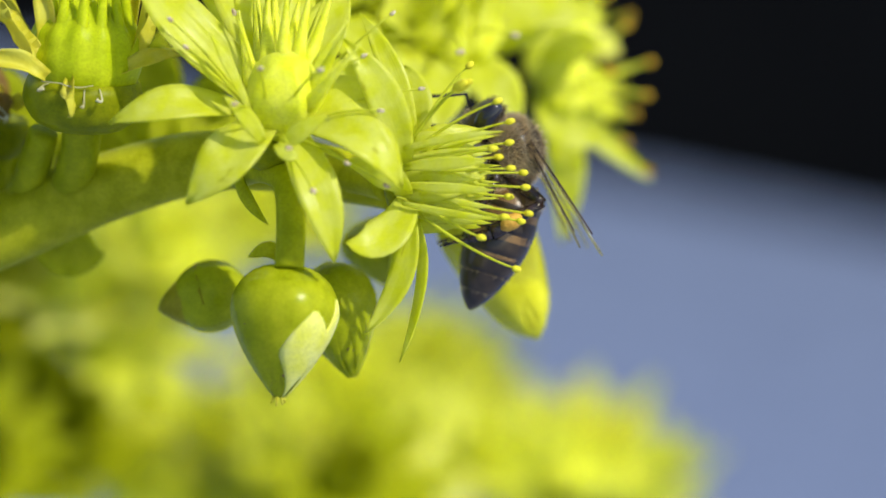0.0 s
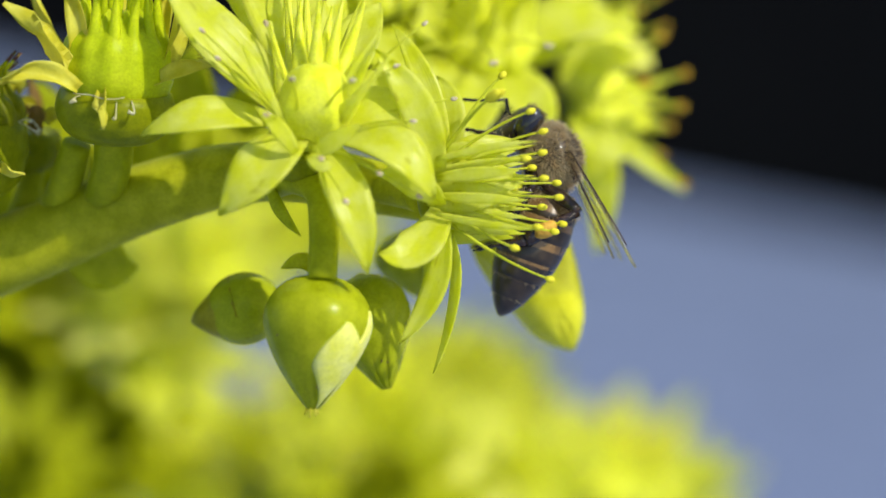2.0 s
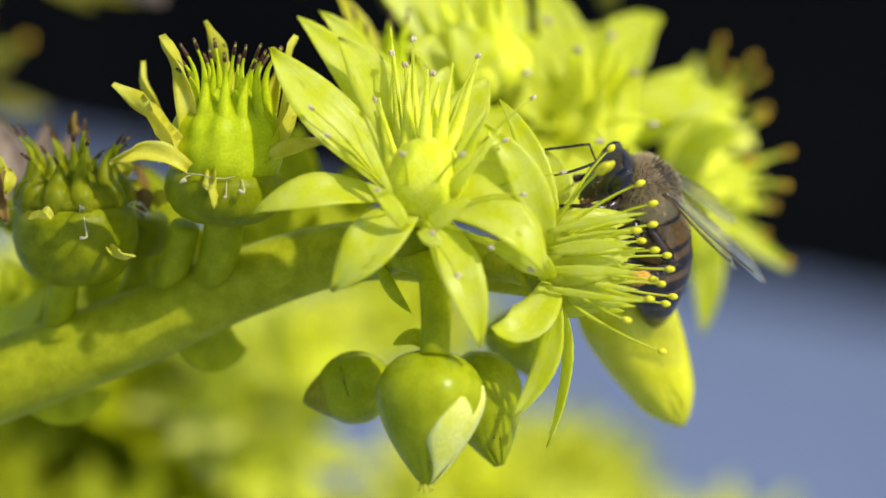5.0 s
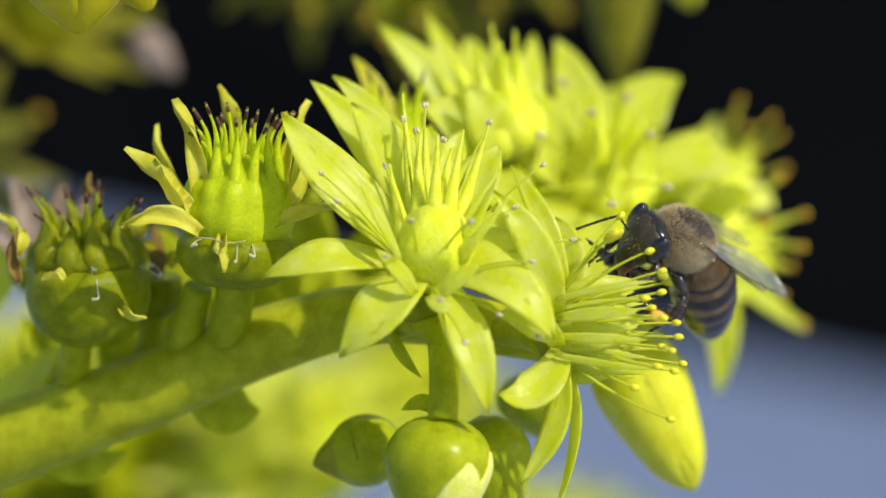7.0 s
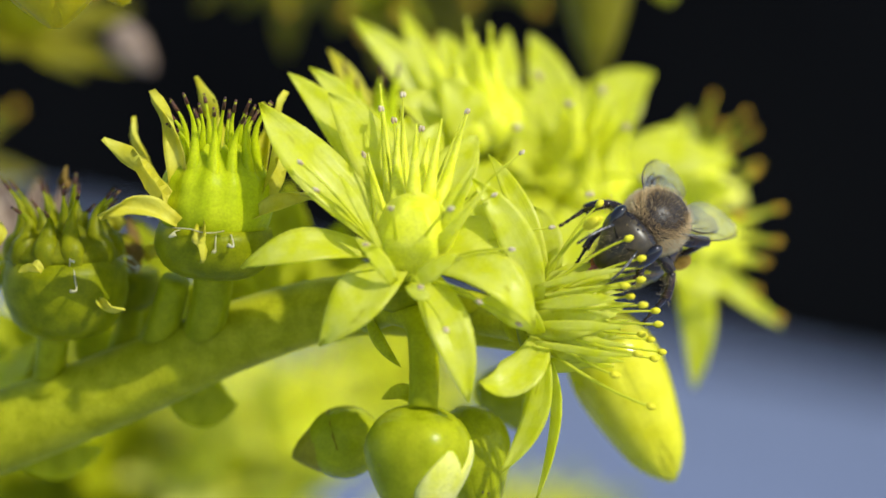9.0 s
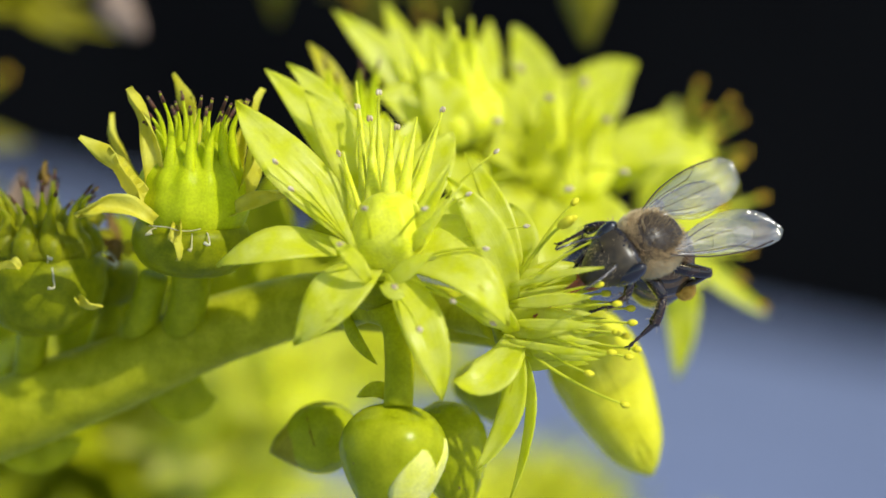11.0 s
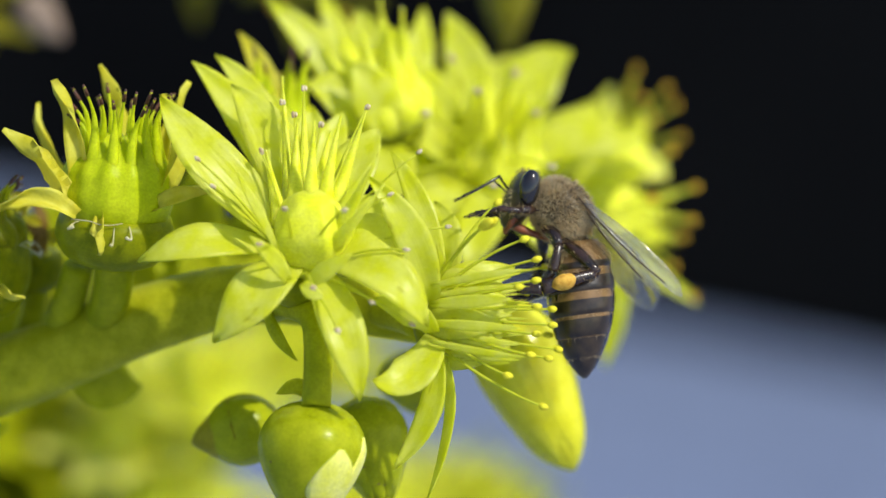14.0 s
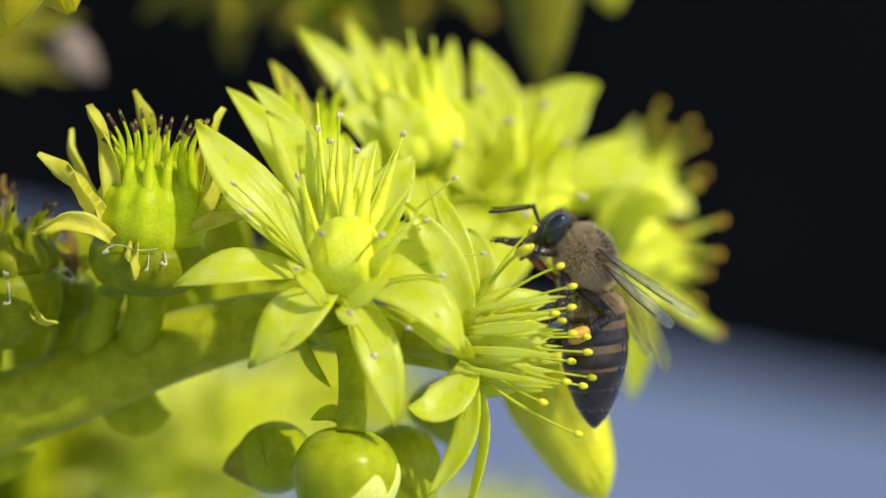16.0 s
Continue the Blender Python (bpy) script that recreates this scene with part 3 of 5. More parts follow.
def flower_spent(c, spread, rx, seed, dry, axis=(0.06, -0.12, 0.97), deep=3.0, tall=4.9, dried=None):
    """A flower gone to seed: a green cup, a crown of pointed vessels with brown tips and curled dry petals."""
    fl = thing("seed_head", c, "older olive-brown seed head with shrivelled brown petals" if dried else "green stonecrop seed head with brown tips and curled withered petals", "flower", "seed heads of the spray")
    ax = Vector(axis).normalized()
    c = Vector(c)
    part("calyx", bowl(c - ax * deep, axis, rx, deep + 0.1), CALYX, fl)
    crown(fl, c - ax * 0.3, axis, 10 if dried else 13, rx * (0.92 if dried else 0.95), tall, 2.5 if dried else 2.7, spread, dried or SPENT, TIP, seed, thin=1.2 if dried else 1.0, deep=0.22 if dried else 0.10)
    for k, (base, ctrl, tip, w, face) in enumerate(dry):
        petal(fl, base, ctrl, tip, w, face, BROWNED if dried and k % 2 else DRY, "withered_petal", channel=0.5, twist=1.9 * (-1) ** k, crinkle=0.34, thick=0.12, widest=0.35, seed=seed + k)
    rng = random.Random(seed)
    u, v = frame_of(axis)[1:]
    for k in range(0 if dried else 1):
        a0, span = rng.uniform(0.7, 1.3), rng.uniform(0.7, 1.1)
        arc = [c + (u * math.cos(a0 + span * i / 5) + v * math.sin(a0 + span * i / 5)) * rx * (0.99 + 0.03 * (i % 2)) + ax * rng.uniform(0.05, 0.25) for i in range(6)]
        part("withered_stamen", tube(spline(arc, 3), lambda t: 0.035, 5), PALE, fl)
    for k in range(8):
        a = rng.uniform(0, 6.28)
        d = u * math.cos(a) + v * math.sin(a)
        p = c + d * rx * 1.02 + ax * rng.uniform(-0.9, 0.5)
        q = p + d * rng.uniform(0.2, 0.6) + ax * rng.uniform(-0.8, 0.2) + v * rng.uniform(-0.6, 0.6)
        part("withered_stamen", tube(spline([c + d * rx * 0.9, p, q, q + ax * rng.uniform(-0.3, 0.4) + u * rng.uniform(-0.4, 0.4)], 3), lambda t: 0.045 + 0.07 * t ** 3, 5), PALE, fl)
    return fl


def bud_girth(t, blunt=0.10):
    """The half width of a bud along its length: a round shoulder, then a taper to a blunt point."""
    if t < 0.36:
        return math.sqrt(max(0.0, 1 - ((0.36 - t) / 0.36) ** 2)) * 0.98 + 0.02
    round_off = math.sqrt(max(0.03, 1 - ((t - 0.80) / 0.20) ** 2)) if blunt > 0.2 and t > 0.80 else 1.0
    return (blunt + (1 - blunt) * (1 - ((t - 0.36) / 0.64) ** 1.55)) * round_off


def bud_scale(b, way, L, width, d, t0, t1, spread, lift, thick=0.10, full=0.35, lens=False, blunt=0.10):
    """A sepal or petal that lies on the bud's round surface about the direction d."""
    bm, sheets = bmesh.new(), ([], [])
    side = way.cross(d)
    n, cols = 14, 9
    for i in range(n + 1):
        h = i / n
        t = t0 + (t1 - t0) * h
        r = width / 2 * bud_girth(t, blunt)
        half = spread * max(0.02, 1 - max(0.0, (h - full) / (1 - full)) ** 1.35) * (max(0.03, min(1.0, h * 2.2)) ** 0.75 if lens else min(1.0, 0.85 + h * 2))
        for k in range(cols):
            s = 2 * k / (cols - 1) - 1
            a = s * half
            out = d * math.cos(a) + side * math.sin(a)
            edge = (1 - s * s) * min(1, (1 - h) * 5 + 0.15)
            p = b + way * L * t
            sheets[0].append(bm.verts.new(p + out * (r + lift + thick * (0.15 + 0.85 * edge))))
            sheets[1].append(bm.verts.new(p + out * (r * 0.985 + lift - 0.05)))
    for which, sheet in enumerate(sheets):
        for i in range(n):
            for k in range(cols - 1):
                q = (sheet[i * cols + k], sheet[i * cols + k + 1], sheet[(i + 1) * cols + k + 1], sheet[(i + 1) * cols + k])
                bm.faces.new(q if which == 0 else q[::-1])
    top, low = sheets
    loop = [i * cols for i in range(n + 1)] + [n * cols + k for k in range(1, cols)] + [i * cols + cols - 1 for i in range(n - 1, -1, -1)] + [k for k in range(cols - 2, 0, -1)]
    for p, q in zip(loop, loop[1:] + loop[:1]):
        bm.faces.new((top[p], top[q], low[q], low[p]))
    return bm


def bud(name, base, tip, width, label, cover=0.62, turn=0.0, skin=None, pale=None, ragged=False, sepals=5, wide=(), specks=0, crease=0.05, patches=(), blunt=0.10):
    """A closed bud: green sepals over a pointed cone of folded petals."""
    b, e = Vector(base), Vector(tip)
    ob = thing(name, base, label, "bud", "buds of the spray")
    way, L = (e - b).normalized(), (e - b).length
    ax, u, v = frame_of(way)
    part("petal_cone", tube([b + way * L * k / 24 for k in range(25)], lambda t: width / 2 * bud_girth(t, blunt) * 0.985, 24), pale or BUDPETAL, ob)
    for k in range(5):
        a = 2 * math.pi * (k + 0.5) / 5 + turn
        d = u * math.cos(a) + v * math.sin(a)
        part("petal", bud_scale(b, way, L, width, d, 0.10, 1.0, 0.64, 0.01, 0.08, 0.7, blunt=blunt), pale or BUDPETAL, ob)
    for k in range(sepals):
        a = 2 * math.pi * k / sepals + turn
        d = u * math.cos(a) + v * math.sin(a)
        part("sepal", bud_scale(b, way, L, width, d, 0.0, 0.97 if k in wide else cover, 1.05 if k in wide else 0.76, crease, 0.08 if crease > 0.02 else 0.04, 0.6 if k in wide else 0.35, blunt=blunt), skin or BUDSKIN, ob)
    for a, t0, wide_by in patches:
        d = u * math.cos(a) + v * math.sin(a)
        part("petal", bud_scale(b, way, L, width, d, t0, 1.0, wide_by, crease + 0.09, 0.05, 0.5, lens=True), BUDPETAL, ob, "pale yellow petal showing between the sepals")
    rng = random.Random(int(width * 100))
    for k in range(specks):
        a, t = math.pi * rng.uniform(0.2, 0.8), rng.uniform(0.25, 0.85)
        p = b + way * L * t + (u * math.cos(a) + v * math.sin(a)) * (width / 2 * bud_girth(t) + crease + 0.08)
        part("speck", ball(p, (0.07, 0.07, 0.05 + 0.03 * (k % 2)), None, 1), TIP, ob, "tiny black speck of dirt")
    if ragged:
        for k in range(7):
            a = 2 * math.pi * k / 7
            d = u * math.cos(a) + v * math.sin(a)
            part("withered_tip", tube([e + d * 0.22 - way * 0.15, e + d * 0.34 + way * 0.15, e + d * 0.42 + way * (0.3 + 0.1 * (k % 3))], lambda t: 0.11 - 0.06 * t, 5), DRY, ob)
    return ob


def spray():
    st = main_stem()
    flower_open()
    flower_side()
    flower_spent((-11.81, 0, 0.75), 0.92, 3.5, 3, [
        ((-14.14, -2, 1.16), (-15.52, -3, 4.20), (-18.02, -3, 5.74), 1.3, (0.2, -0.8, 0.6)),
        ((-14.21, -1, 1.65), (-13.11, -3, 5.48), (-15.28, -1, 8.64), 1.15, (0.5, -0.8, 0.2)),
        ((-11.95, 2, 3.65), (-11.63, 2, 7.26), (-13.01, 2, 9.56), 1.2, (0.3, -0.9, 0.1)),
        ((-13.85, -3, 0.83), (-16.08, -4, 2.90), (-18.15, -4, 1.24), 1.2, (0.0, -0.6, 0.8))] + [
        ((-12.47, -3, 0.83), (-12.25, -4, 0.03), (-12.31, -4, -1.34), 0.9, (0.0, -1.0, 0.2)),
        ((-9.61, 1, 1.67), (-9.28, 1, 5.59), (-7.65, 1, 8.60), 1.0, (0.4, -0.8, 0.1)),
        ((-9.36, -1, 1.65), (-7.38, -2, 5.51), (-9.10, -1, 7.87), 1.2, (0.4, -0.8, 0.1)),
        ((-14.25, 2, 1.68), (-16.30, 3, 4.65), (-16.76, 3, 7.29), 0.8, (0.4, -0.8, 0.1)),
        ((-9.63, -2, 1.16), (-7.50, -3, 2.92), (-5.90, -3, 2.28), 1.0, (0.0, -0.7, 0.6))])
    flower_spent((-20.82, 4, -0.96), 0.98, 3.75, 11, [
        ((-24.76, 2, -0.30), (-24.11, 2, 1.35), (-26.08, 2, 2.00), 1.0, (0.2, -0.8, 0.6)),
        ((-24.48, 1, -1.93), (-25.14, 1, -0.29), (-24.48, 1, 1.01), 0.8, (0.6, -0.8, 0.1)),
        ((-21.76, 0, -1.76), (-22.41, 0, -1.27), (-23.06, 0, -1.82), 0.8, (0.0, -0.8, 0.6)),
        ((-20.98, 7, 3.73), (-21.22, 6, 3.05), (-20.82, 6, 4.55), 0.7, (0.6, -0.8, 0.1)),
        ((-18.60, 1, -3.40), (-18.02, 0, -3.87), (-16.98, 0, -3.97), 0.6, (0.0, -0.8, 0.6))], axis=(-0.02, -0.15, 0.97), deep=4.7, tall=2.2, dried=SPENT_OLD)
    for line, r in (([(-11.96, 1, -0.95), (-12.28, 3, -3.93), (-13.92, 7, -7.70)], 1.15), ([(-21.45, 5, -4.96), (-22.06, 7, -8.04), (-22.71, 10, -11.56)], 0.95)):
        part("pedicel", tube(spline(line, 4), r, 12), PEDICEL, st)
    bud("flower_bud", (-0.09, -5, -9.26), (-0.51, -5, -16.9), 6.0, "plump green bud with pale yellow petals showing", 0.97, 0.50, ragged=True, pale=BUDSKIN, specks=2, crease=0.02, patches=((0.22, 0.25, 0.50), (0.98, 0.33, 0.66)))
    b = thing("flower_bud", (-2.38, 3, -11.12), "small shaded green bud with a pointed cap", "bud", "buds of the spray")
    part("calyx", dome((-4.50, 3.5, -11.78), (-0.96, 0.1, -0.25), (2.15, 2.25), 5, 0.04), BUDSKIN, b)
    part("petal_cone", tube(spline([(-4.76, 3.5, -11.81), (-5.92, 3.6, -12.15), (-6.82, 3.7, -12.38), (-7.55, 3.8, -12.62)], 4), lambda t: 2.02 * (1 - t) ** 0.85 + 0.10, 16), BUDCAP, b, "brownish pointed cap")
    bud("flower_bud", (2.24, 3, -9.70), (3.84, 2, -16.32), 4.6, "small shaded green bud, still closed", 1.0, 0.9, pale=BUDSKIN, specks=7)
    bud("flower_bud", (10.05, 9, -4.31), (15.17, 9, -14.49), 5.6, "large yellow bud about to open", 0.96, 0.2, skin=BUDYELLOW, pale=BUDYELLOW, crease=0.0, blunt=0.36)
    bud("flower_bud", (5.12, 9, -7.43), (6.17, 10, -11.39), 4.4, "small shaded green bud behind the flower", 1.0, 0.9, pale=BUDSKIN)
    lf = thing("leaf", (-1.57, -3, -9.11), "small ragged green bract above the bud", "leaf")
    part("blade", blade(spline([(0.19, -4, -9.38), (-1.08, -4, -8.65), (-2.30, -4, -9.06)], 5), 1.0, (0.0, -0.9, 0.4), thick=0.35), STEM, lf)
    for line, r in (([(-16.82, 7.5, -8.39), (-15.29, 5, -5.30), (-14.26, 3, -2.28)], 1.15), ([(-19.40, 10, -10.19), (-17.72, 9, -6.08), (-16.96, 8, -1.99)], 0.95)):
        part("pedicel", tube(spline(line, 5), lambda t: r * (1 - 0.25 * t), 12), PEDICEL, st)
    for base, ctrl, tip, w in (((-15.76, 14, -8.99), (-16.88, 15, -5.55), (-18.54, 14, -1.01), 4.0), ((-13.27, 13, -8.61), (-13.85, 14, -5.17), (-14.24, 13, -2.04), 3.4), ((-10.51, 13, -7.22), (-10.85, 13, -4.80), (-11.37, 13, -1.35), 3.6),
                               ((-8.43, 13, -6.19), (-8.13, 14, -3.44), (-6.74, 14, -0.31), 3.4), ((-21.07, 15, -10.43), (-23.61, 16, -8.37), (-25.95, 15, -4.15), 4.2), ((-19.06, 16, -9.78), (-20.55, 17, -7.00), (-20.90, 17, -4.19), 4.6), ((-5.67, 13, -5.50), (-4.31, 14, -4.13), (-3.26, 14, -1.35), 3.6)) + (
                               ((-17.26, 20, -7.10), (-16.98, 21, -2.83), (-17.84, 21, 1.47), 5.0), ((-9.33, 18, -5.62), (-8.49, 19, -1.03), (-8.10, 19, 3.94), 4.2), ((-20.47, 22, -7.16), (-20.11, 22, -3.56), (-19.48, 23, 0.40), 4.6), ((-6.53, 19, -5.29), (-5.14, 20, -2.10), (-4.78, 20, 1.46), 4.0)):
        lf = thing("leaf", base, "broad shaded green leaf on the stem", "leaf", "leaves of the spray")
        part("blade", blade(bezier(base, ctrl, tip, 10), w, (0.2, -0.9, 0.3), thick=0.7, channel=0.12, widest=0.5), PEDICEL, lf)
    # Sunlit leaves: bright petal yellow in place of leaf green paints the light.
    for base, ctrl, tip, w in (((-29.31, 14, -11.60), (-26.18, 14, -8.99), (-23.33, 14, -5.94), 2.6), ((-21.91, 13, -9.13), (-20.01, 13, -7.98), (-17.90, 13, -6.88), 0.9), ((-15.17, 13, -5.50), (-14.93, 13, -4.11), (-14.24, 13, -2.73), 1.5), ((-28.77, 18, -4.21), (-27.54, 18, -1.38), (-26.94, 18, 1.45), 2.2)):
        lf = thing("leaf", base, "thin yellow leaf behind the stem, sunlight put into its colour", "leaf", "leaves of the spray")
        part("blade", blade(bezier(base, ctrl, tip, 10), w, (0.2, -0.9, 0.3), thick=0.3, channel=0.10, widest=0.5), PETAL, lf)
    hd = thing("seed_head", (-17.28, 9, -2.00), "brownish withered flower between two seed heads", "flower", "seed heads of the spray")
    rng = random.Random(8)
    for k in range(9):
        x, z, d = -17.36 + rng.uniform(-1.4, 1.6), -1.32 + rng.uniform(-2.6, 2.2), rng.uniform(6, 11)
        petal(hd, (x, d, z), (x + rng.uniform(-1, 1), d - 0.5, z + 1), (x + rng.uniform(-2, 2), d, z + rng.uniform(-1.2, 2.4)), rng.uniform(0.8, 1.6), (rng.uniform(-.6, .6), -0.8, 0.4), BROWNED if k % 2 else DRY, "withered_petal", channel=0.4, twist=1.0, seed=k, steps=8)
    part("receptacle", bowl((-17.44, 9, -4.04), (0, -0.2, 1), 2.0, 2.4), CALYX, hd)
    hd = thing("seed_head", (-25.02, 16, 0.39), "pinkish withered seed head, out of focus", "flower", "seed heads of the spray")
    for base, ctrl, tip, w in (((-25.02, 16, -1.02), (-25.37, 16, 2.14), (-26.77, 16, 4.59), 2.0), ((-24.42, 17, -1.02), (-24.07, 17, 1.79), (-23.44, 17, 4.26), 1.5), ((-25.25, 15, -1.01), (-26.65, 15, 0.73), (-28.04, 15, 1.43), 1.6), ((-23.83, 18, -1.03), (-22.41, 18, 1.45), (-22.06, 18, 3.92), 1.3)):
        petal(hd, base, ctrl, tip, w, (0.2, -0.9, 0.2), WITHERED, "withered_petal", channel=0.3)
    part("receptacle", bowl((-24.67, 16, -2.77), (0, -0.1, 1), 2.2, 2.4), CALYX, hd)
    part("pedicel", tube(spline([(-3.07, 1, -4.54), (-1.58, -2, -4.09), (-0.19, -4, -4.75), (0.10, -5, -6.95), (0.03, -6, -9.60)], 5), 0.85, 12), PEDICEL, st)


# ---- flowers behind ----
def whole_flower(m, label, group, seed=1, petals=10, size=1.0, anther=None, open_up=0.35, stamens=14, mats=None):
    """A complete open flower about its own axis z."""
    rng = random.Random(seed)
    leafy, heart = mats or (PETAL, CARPEL)
    fl = thing("stonecrop_flower", (0, 0, 0), label, "flower", group, m=m)
    for k in range(petals):
        a = 2 * math.pi * (k + rng.uniform(-0.15, 0.15)) / petals
        d = Vector((math.cos(a), math.sin(a), 0))
        L, up = 8.5 * size * rng.uniform(0.85, 1.1), open_up + rng.uniform(-0.2, 0.2)
        petal(fl, d * 1.2, d * L * 0.55 + Vector((0, 0, L * up * 0.2)), d * L + Vector((0, 0, L * up)), 2.9 * size, -d * up + Vector((0, 0, 1)), leafy, seed=seed * 20 + k, steps=7)
    carpels(fl, (0, 0, 0), (0, 0, 1), 8, 1.5 * size, 1.8 * size, 2.8 * size, 2.6 * size, 1.0 * size, heart, seed=seed)
    for k in range(stamens):
        a = 2 * math.pi * (k + rng.uniform(-0.2, 0.2)) / stamens
        d = Vector((math.cos(a), math.sin(a), 0))
        s = rng.uniform(0.8, 1.15) * size
        stamen(fl, d * 1.0, d * 2.0 * s + Vector((0, 0, 3 * s)), d * (3.5 if k % 2 else 2.4) * s + Vector((0, 0, 6.2 * s)), 0.13, 0.36, anther or ANTHER_ORANGE)
    part("receptacle", bowl((0, 0, -1.5), (0, 0, 1), 2.1 * size, 1.8), CALYX, fl)
    return fl


def towards(at, axis, spin=0.0):
    q = (SPRAY.to_3x3() @ Vector(axis)).to_track_quat('Z', 'Y').to_matrix().to_4x4()
    return Matrix.Translation(SPRAY @ (Vector(at) * MM)) @ q @ Matrix.Rotation(spin, 4, 'Z')


def flowers_behind():
    g = "flowers close behind"
    fl = thing("stonecrop_flower", (10.35, 23.4, 4.02), "bright yellow stonecrop flower, half open, out of focus", "flower", g)
    for base, ctrl, tip, w, face in (
            ((9.99, 23.4, 4.38), (8.90, 23.4, 9.81), (7.23, 22.1, 13.42), 3.4, (0.2, -0.95, 0.2)),
            ((9.21, 22.1, 4.00), (6.97, 19.5, 7.51), (4.10, 18.2, 11.07), 3.2, (0.3, -0.9, 0.3)),
            ((9.16, 20.8, 3.26), (6.19, 16.9, 5.66), (2.73, 15.6, 7.03), 2.8, (0.1, -0.8, 0.6)),
            ((11.08, 23.4, 4.38), (11.93, 26, 9.92), (15.41, 26, 11.02), 4.2, (-0.3, -0.9, 0.2)),
            ((11.37, 22.1, 3.64), (14.89, 20.8, 6.48), (20.19, 22.1, 5.07), 3.6, (0.0, -0.75, 0.65))) + (
            ((10.58, 28.6, 5.22), (10.38, 32.5, 9.82), (12.33, 33.8, 10.63), 3.0, (0.0, -0.95, 0.2)),
            ((9.11, 19.5, 2.53), (6.47, 14.3, 2.12), (5.42, 14.3, 0.03), 3.2, (0.0, -0.9, 0.5)),
            ((10.18, 19.5, 2.53), (9.54, 13, 0.38), (8.50, 13, -2.73), 3.2, (0.0, -0.9, 0.4)),
            ((11.24, 19.5, 2.53), (13.15, 15.6, 0.73), (14.28, 16.9, -2.08), 3.2, (0.1, -0.9, 0.4)),
            ((11.93, 26, 3.70), (15.48, 29.9, 5.25), (17.53, 32.5, 7.94), 3.0, (-0.1, -0.9, 0.4)),
            ((10.33, 23, 3.83), (6.43, 19, 6.00), (2.55, 18, 8.09), 4.2, (0.2, -0.85, 0.4)),
            ((9.97, 23, 3.29), (6.04, 18, 3.92), (3.10, 17, 2.43), 4.6, (0.1, -0.85, 0.5)),
            ((10.65, 22, 2.73), (7.95, 17, 1.62), (5.89, 16, -0.32), 4.4, (0.1, -0.9, 0.4)),
            ((10.97, 25, 4.05), (10.70, 27, 8.12), (11.37, 28, 10.37), 4.2, (0.0, -0.95, 0.2)),
            ((12.19, 24, 3.30), (15.15, 22, 5.07), (17.35, 24, 7.66), 4.2, (-0.1, -0.9, 0.4))):
        petal(fl, base, ctrl, tip, w, face, seed=int(w * 50 + tip[0]))
    carpels(fl, (10.24, 20.8, 3.26), (0.15, -0.6, 0.78), 8, 1.7, 1.9, 3.2, 4.0, 1.3, CARPEL, seed=21)
    for tip in ((7.60, 16.9, 10.24), (11.53, 18.2, 9.41), (12.73, 14.3, 6.99), (6.05, 11.7, 6.91), (9.14, 11.7, 8.28), (13.61, 11.7, 3.81), (5.16, 10.4, 3.28), (10.10, 6.5, 2.72)):
        foot = Vector((10.24, 20.8, 3.61))
        stamen(fl, foot, foot.lerp(Vector(tip), 0.5) + Vector((0, -0.5, 0.8)), tip, 0.12, 0.26, ANTHER_PALE)
    part("receptacle", bowl((10.59, 24.7, 1.49), (0.1, -0.5, 0.86), 2.4, 2.4), CALYX, fl)
    fl = thing("stonecrop_flower", (17.15, 27.3, 0.04), "yellow stonecrop flower turned aside with orange anthers", "flower", g)
    for base, ctrl, tip, w, face in (
            ((17.15, 27.3, 0.04), (18.89, 26, -4.36), (17.86, 26, -9.48), 2.5, (-0.3, -0.9, 0.1)),
            ((16.69, 26, 0.77), (17.59, 23.4, 3.66), (20.19, 22.1, 3.28), 3.0, (0.1, -0.8, 0.5)),
            ((16.69, 26, -0.33), (16.87, 23.4, -2.86), (20.24, 24.7, -2.88), 2.2, (0.1, -0.9, 0.3)),
            ((16.88, 28.6, 0.41), (16.51, 28.6, 2.63), (18.17, 28.6, 5.22), 3.0, (-0.2, -0.9, 0.2)),
            ((17.25, 28.6, -0.33), (20.32, 29.9, -2.94), (24.17, 31.2, -5.50), 1.3, (0.1, -0.9, 0.5))):
        petal(fl, base, ctrl, tip, w, face, seed=int(w * 50 + tip[0]))
    carpels(fl, (16.97, 27.3, 0.04), (0.96, -0.15, 0.05), 7, 1.4, 1.5, 2.6, 2.6, 1.0, CARPEL, seed=23)
    for tip in ((23.54, 28.6, 2.26), (23.35, 28.6, 0.15), (23.54, 28.6, -4.74), (21.98, 28.6, 4.55), (23.11, 33.8, -1.10), (20.37, 22.1, 1.66), (22.42, 32.5, -2.97)):
        foot = Vector((17.34, 27.3, 0.04))
        stamen(fl, foot, foot.lerp(Vector(tip), 0.5) + Vector((0, 0, 0.4)), tip, 0.18, 0.34, ANTHER_ORANGE, long=1.0)
    part("receptacle", bowl((15.95, 28.6, -0.15), (0.95, -0.2, 0.1), 2.2, 1.6), CALYX, fl)
    fl = thing("stonecrop_flower", (18.58, 36.4, 3.86), "yellow stonecrop flower with a tuft of orange anthers", "flower", g)
    for tip in ((20.11, 36.4, 9.90), (22.06, 35.1, 8.71), (22.83, 37.7, 7.65), (20.57, 35.1, 7.95), (21.26, 36.4, 6.61), (19.94, 39, 8.73), (23.22, 39, 5.45)):
        foot = Vector((18.39, 36.4, 3.48))
        stamen(fl, foot, foot.lerp(Vector(tip), 0.5) + Vector((-0.4, 0, 0.4)), tip, 0.14, 0.30, ANTHER_ORANGE, long=1.0)
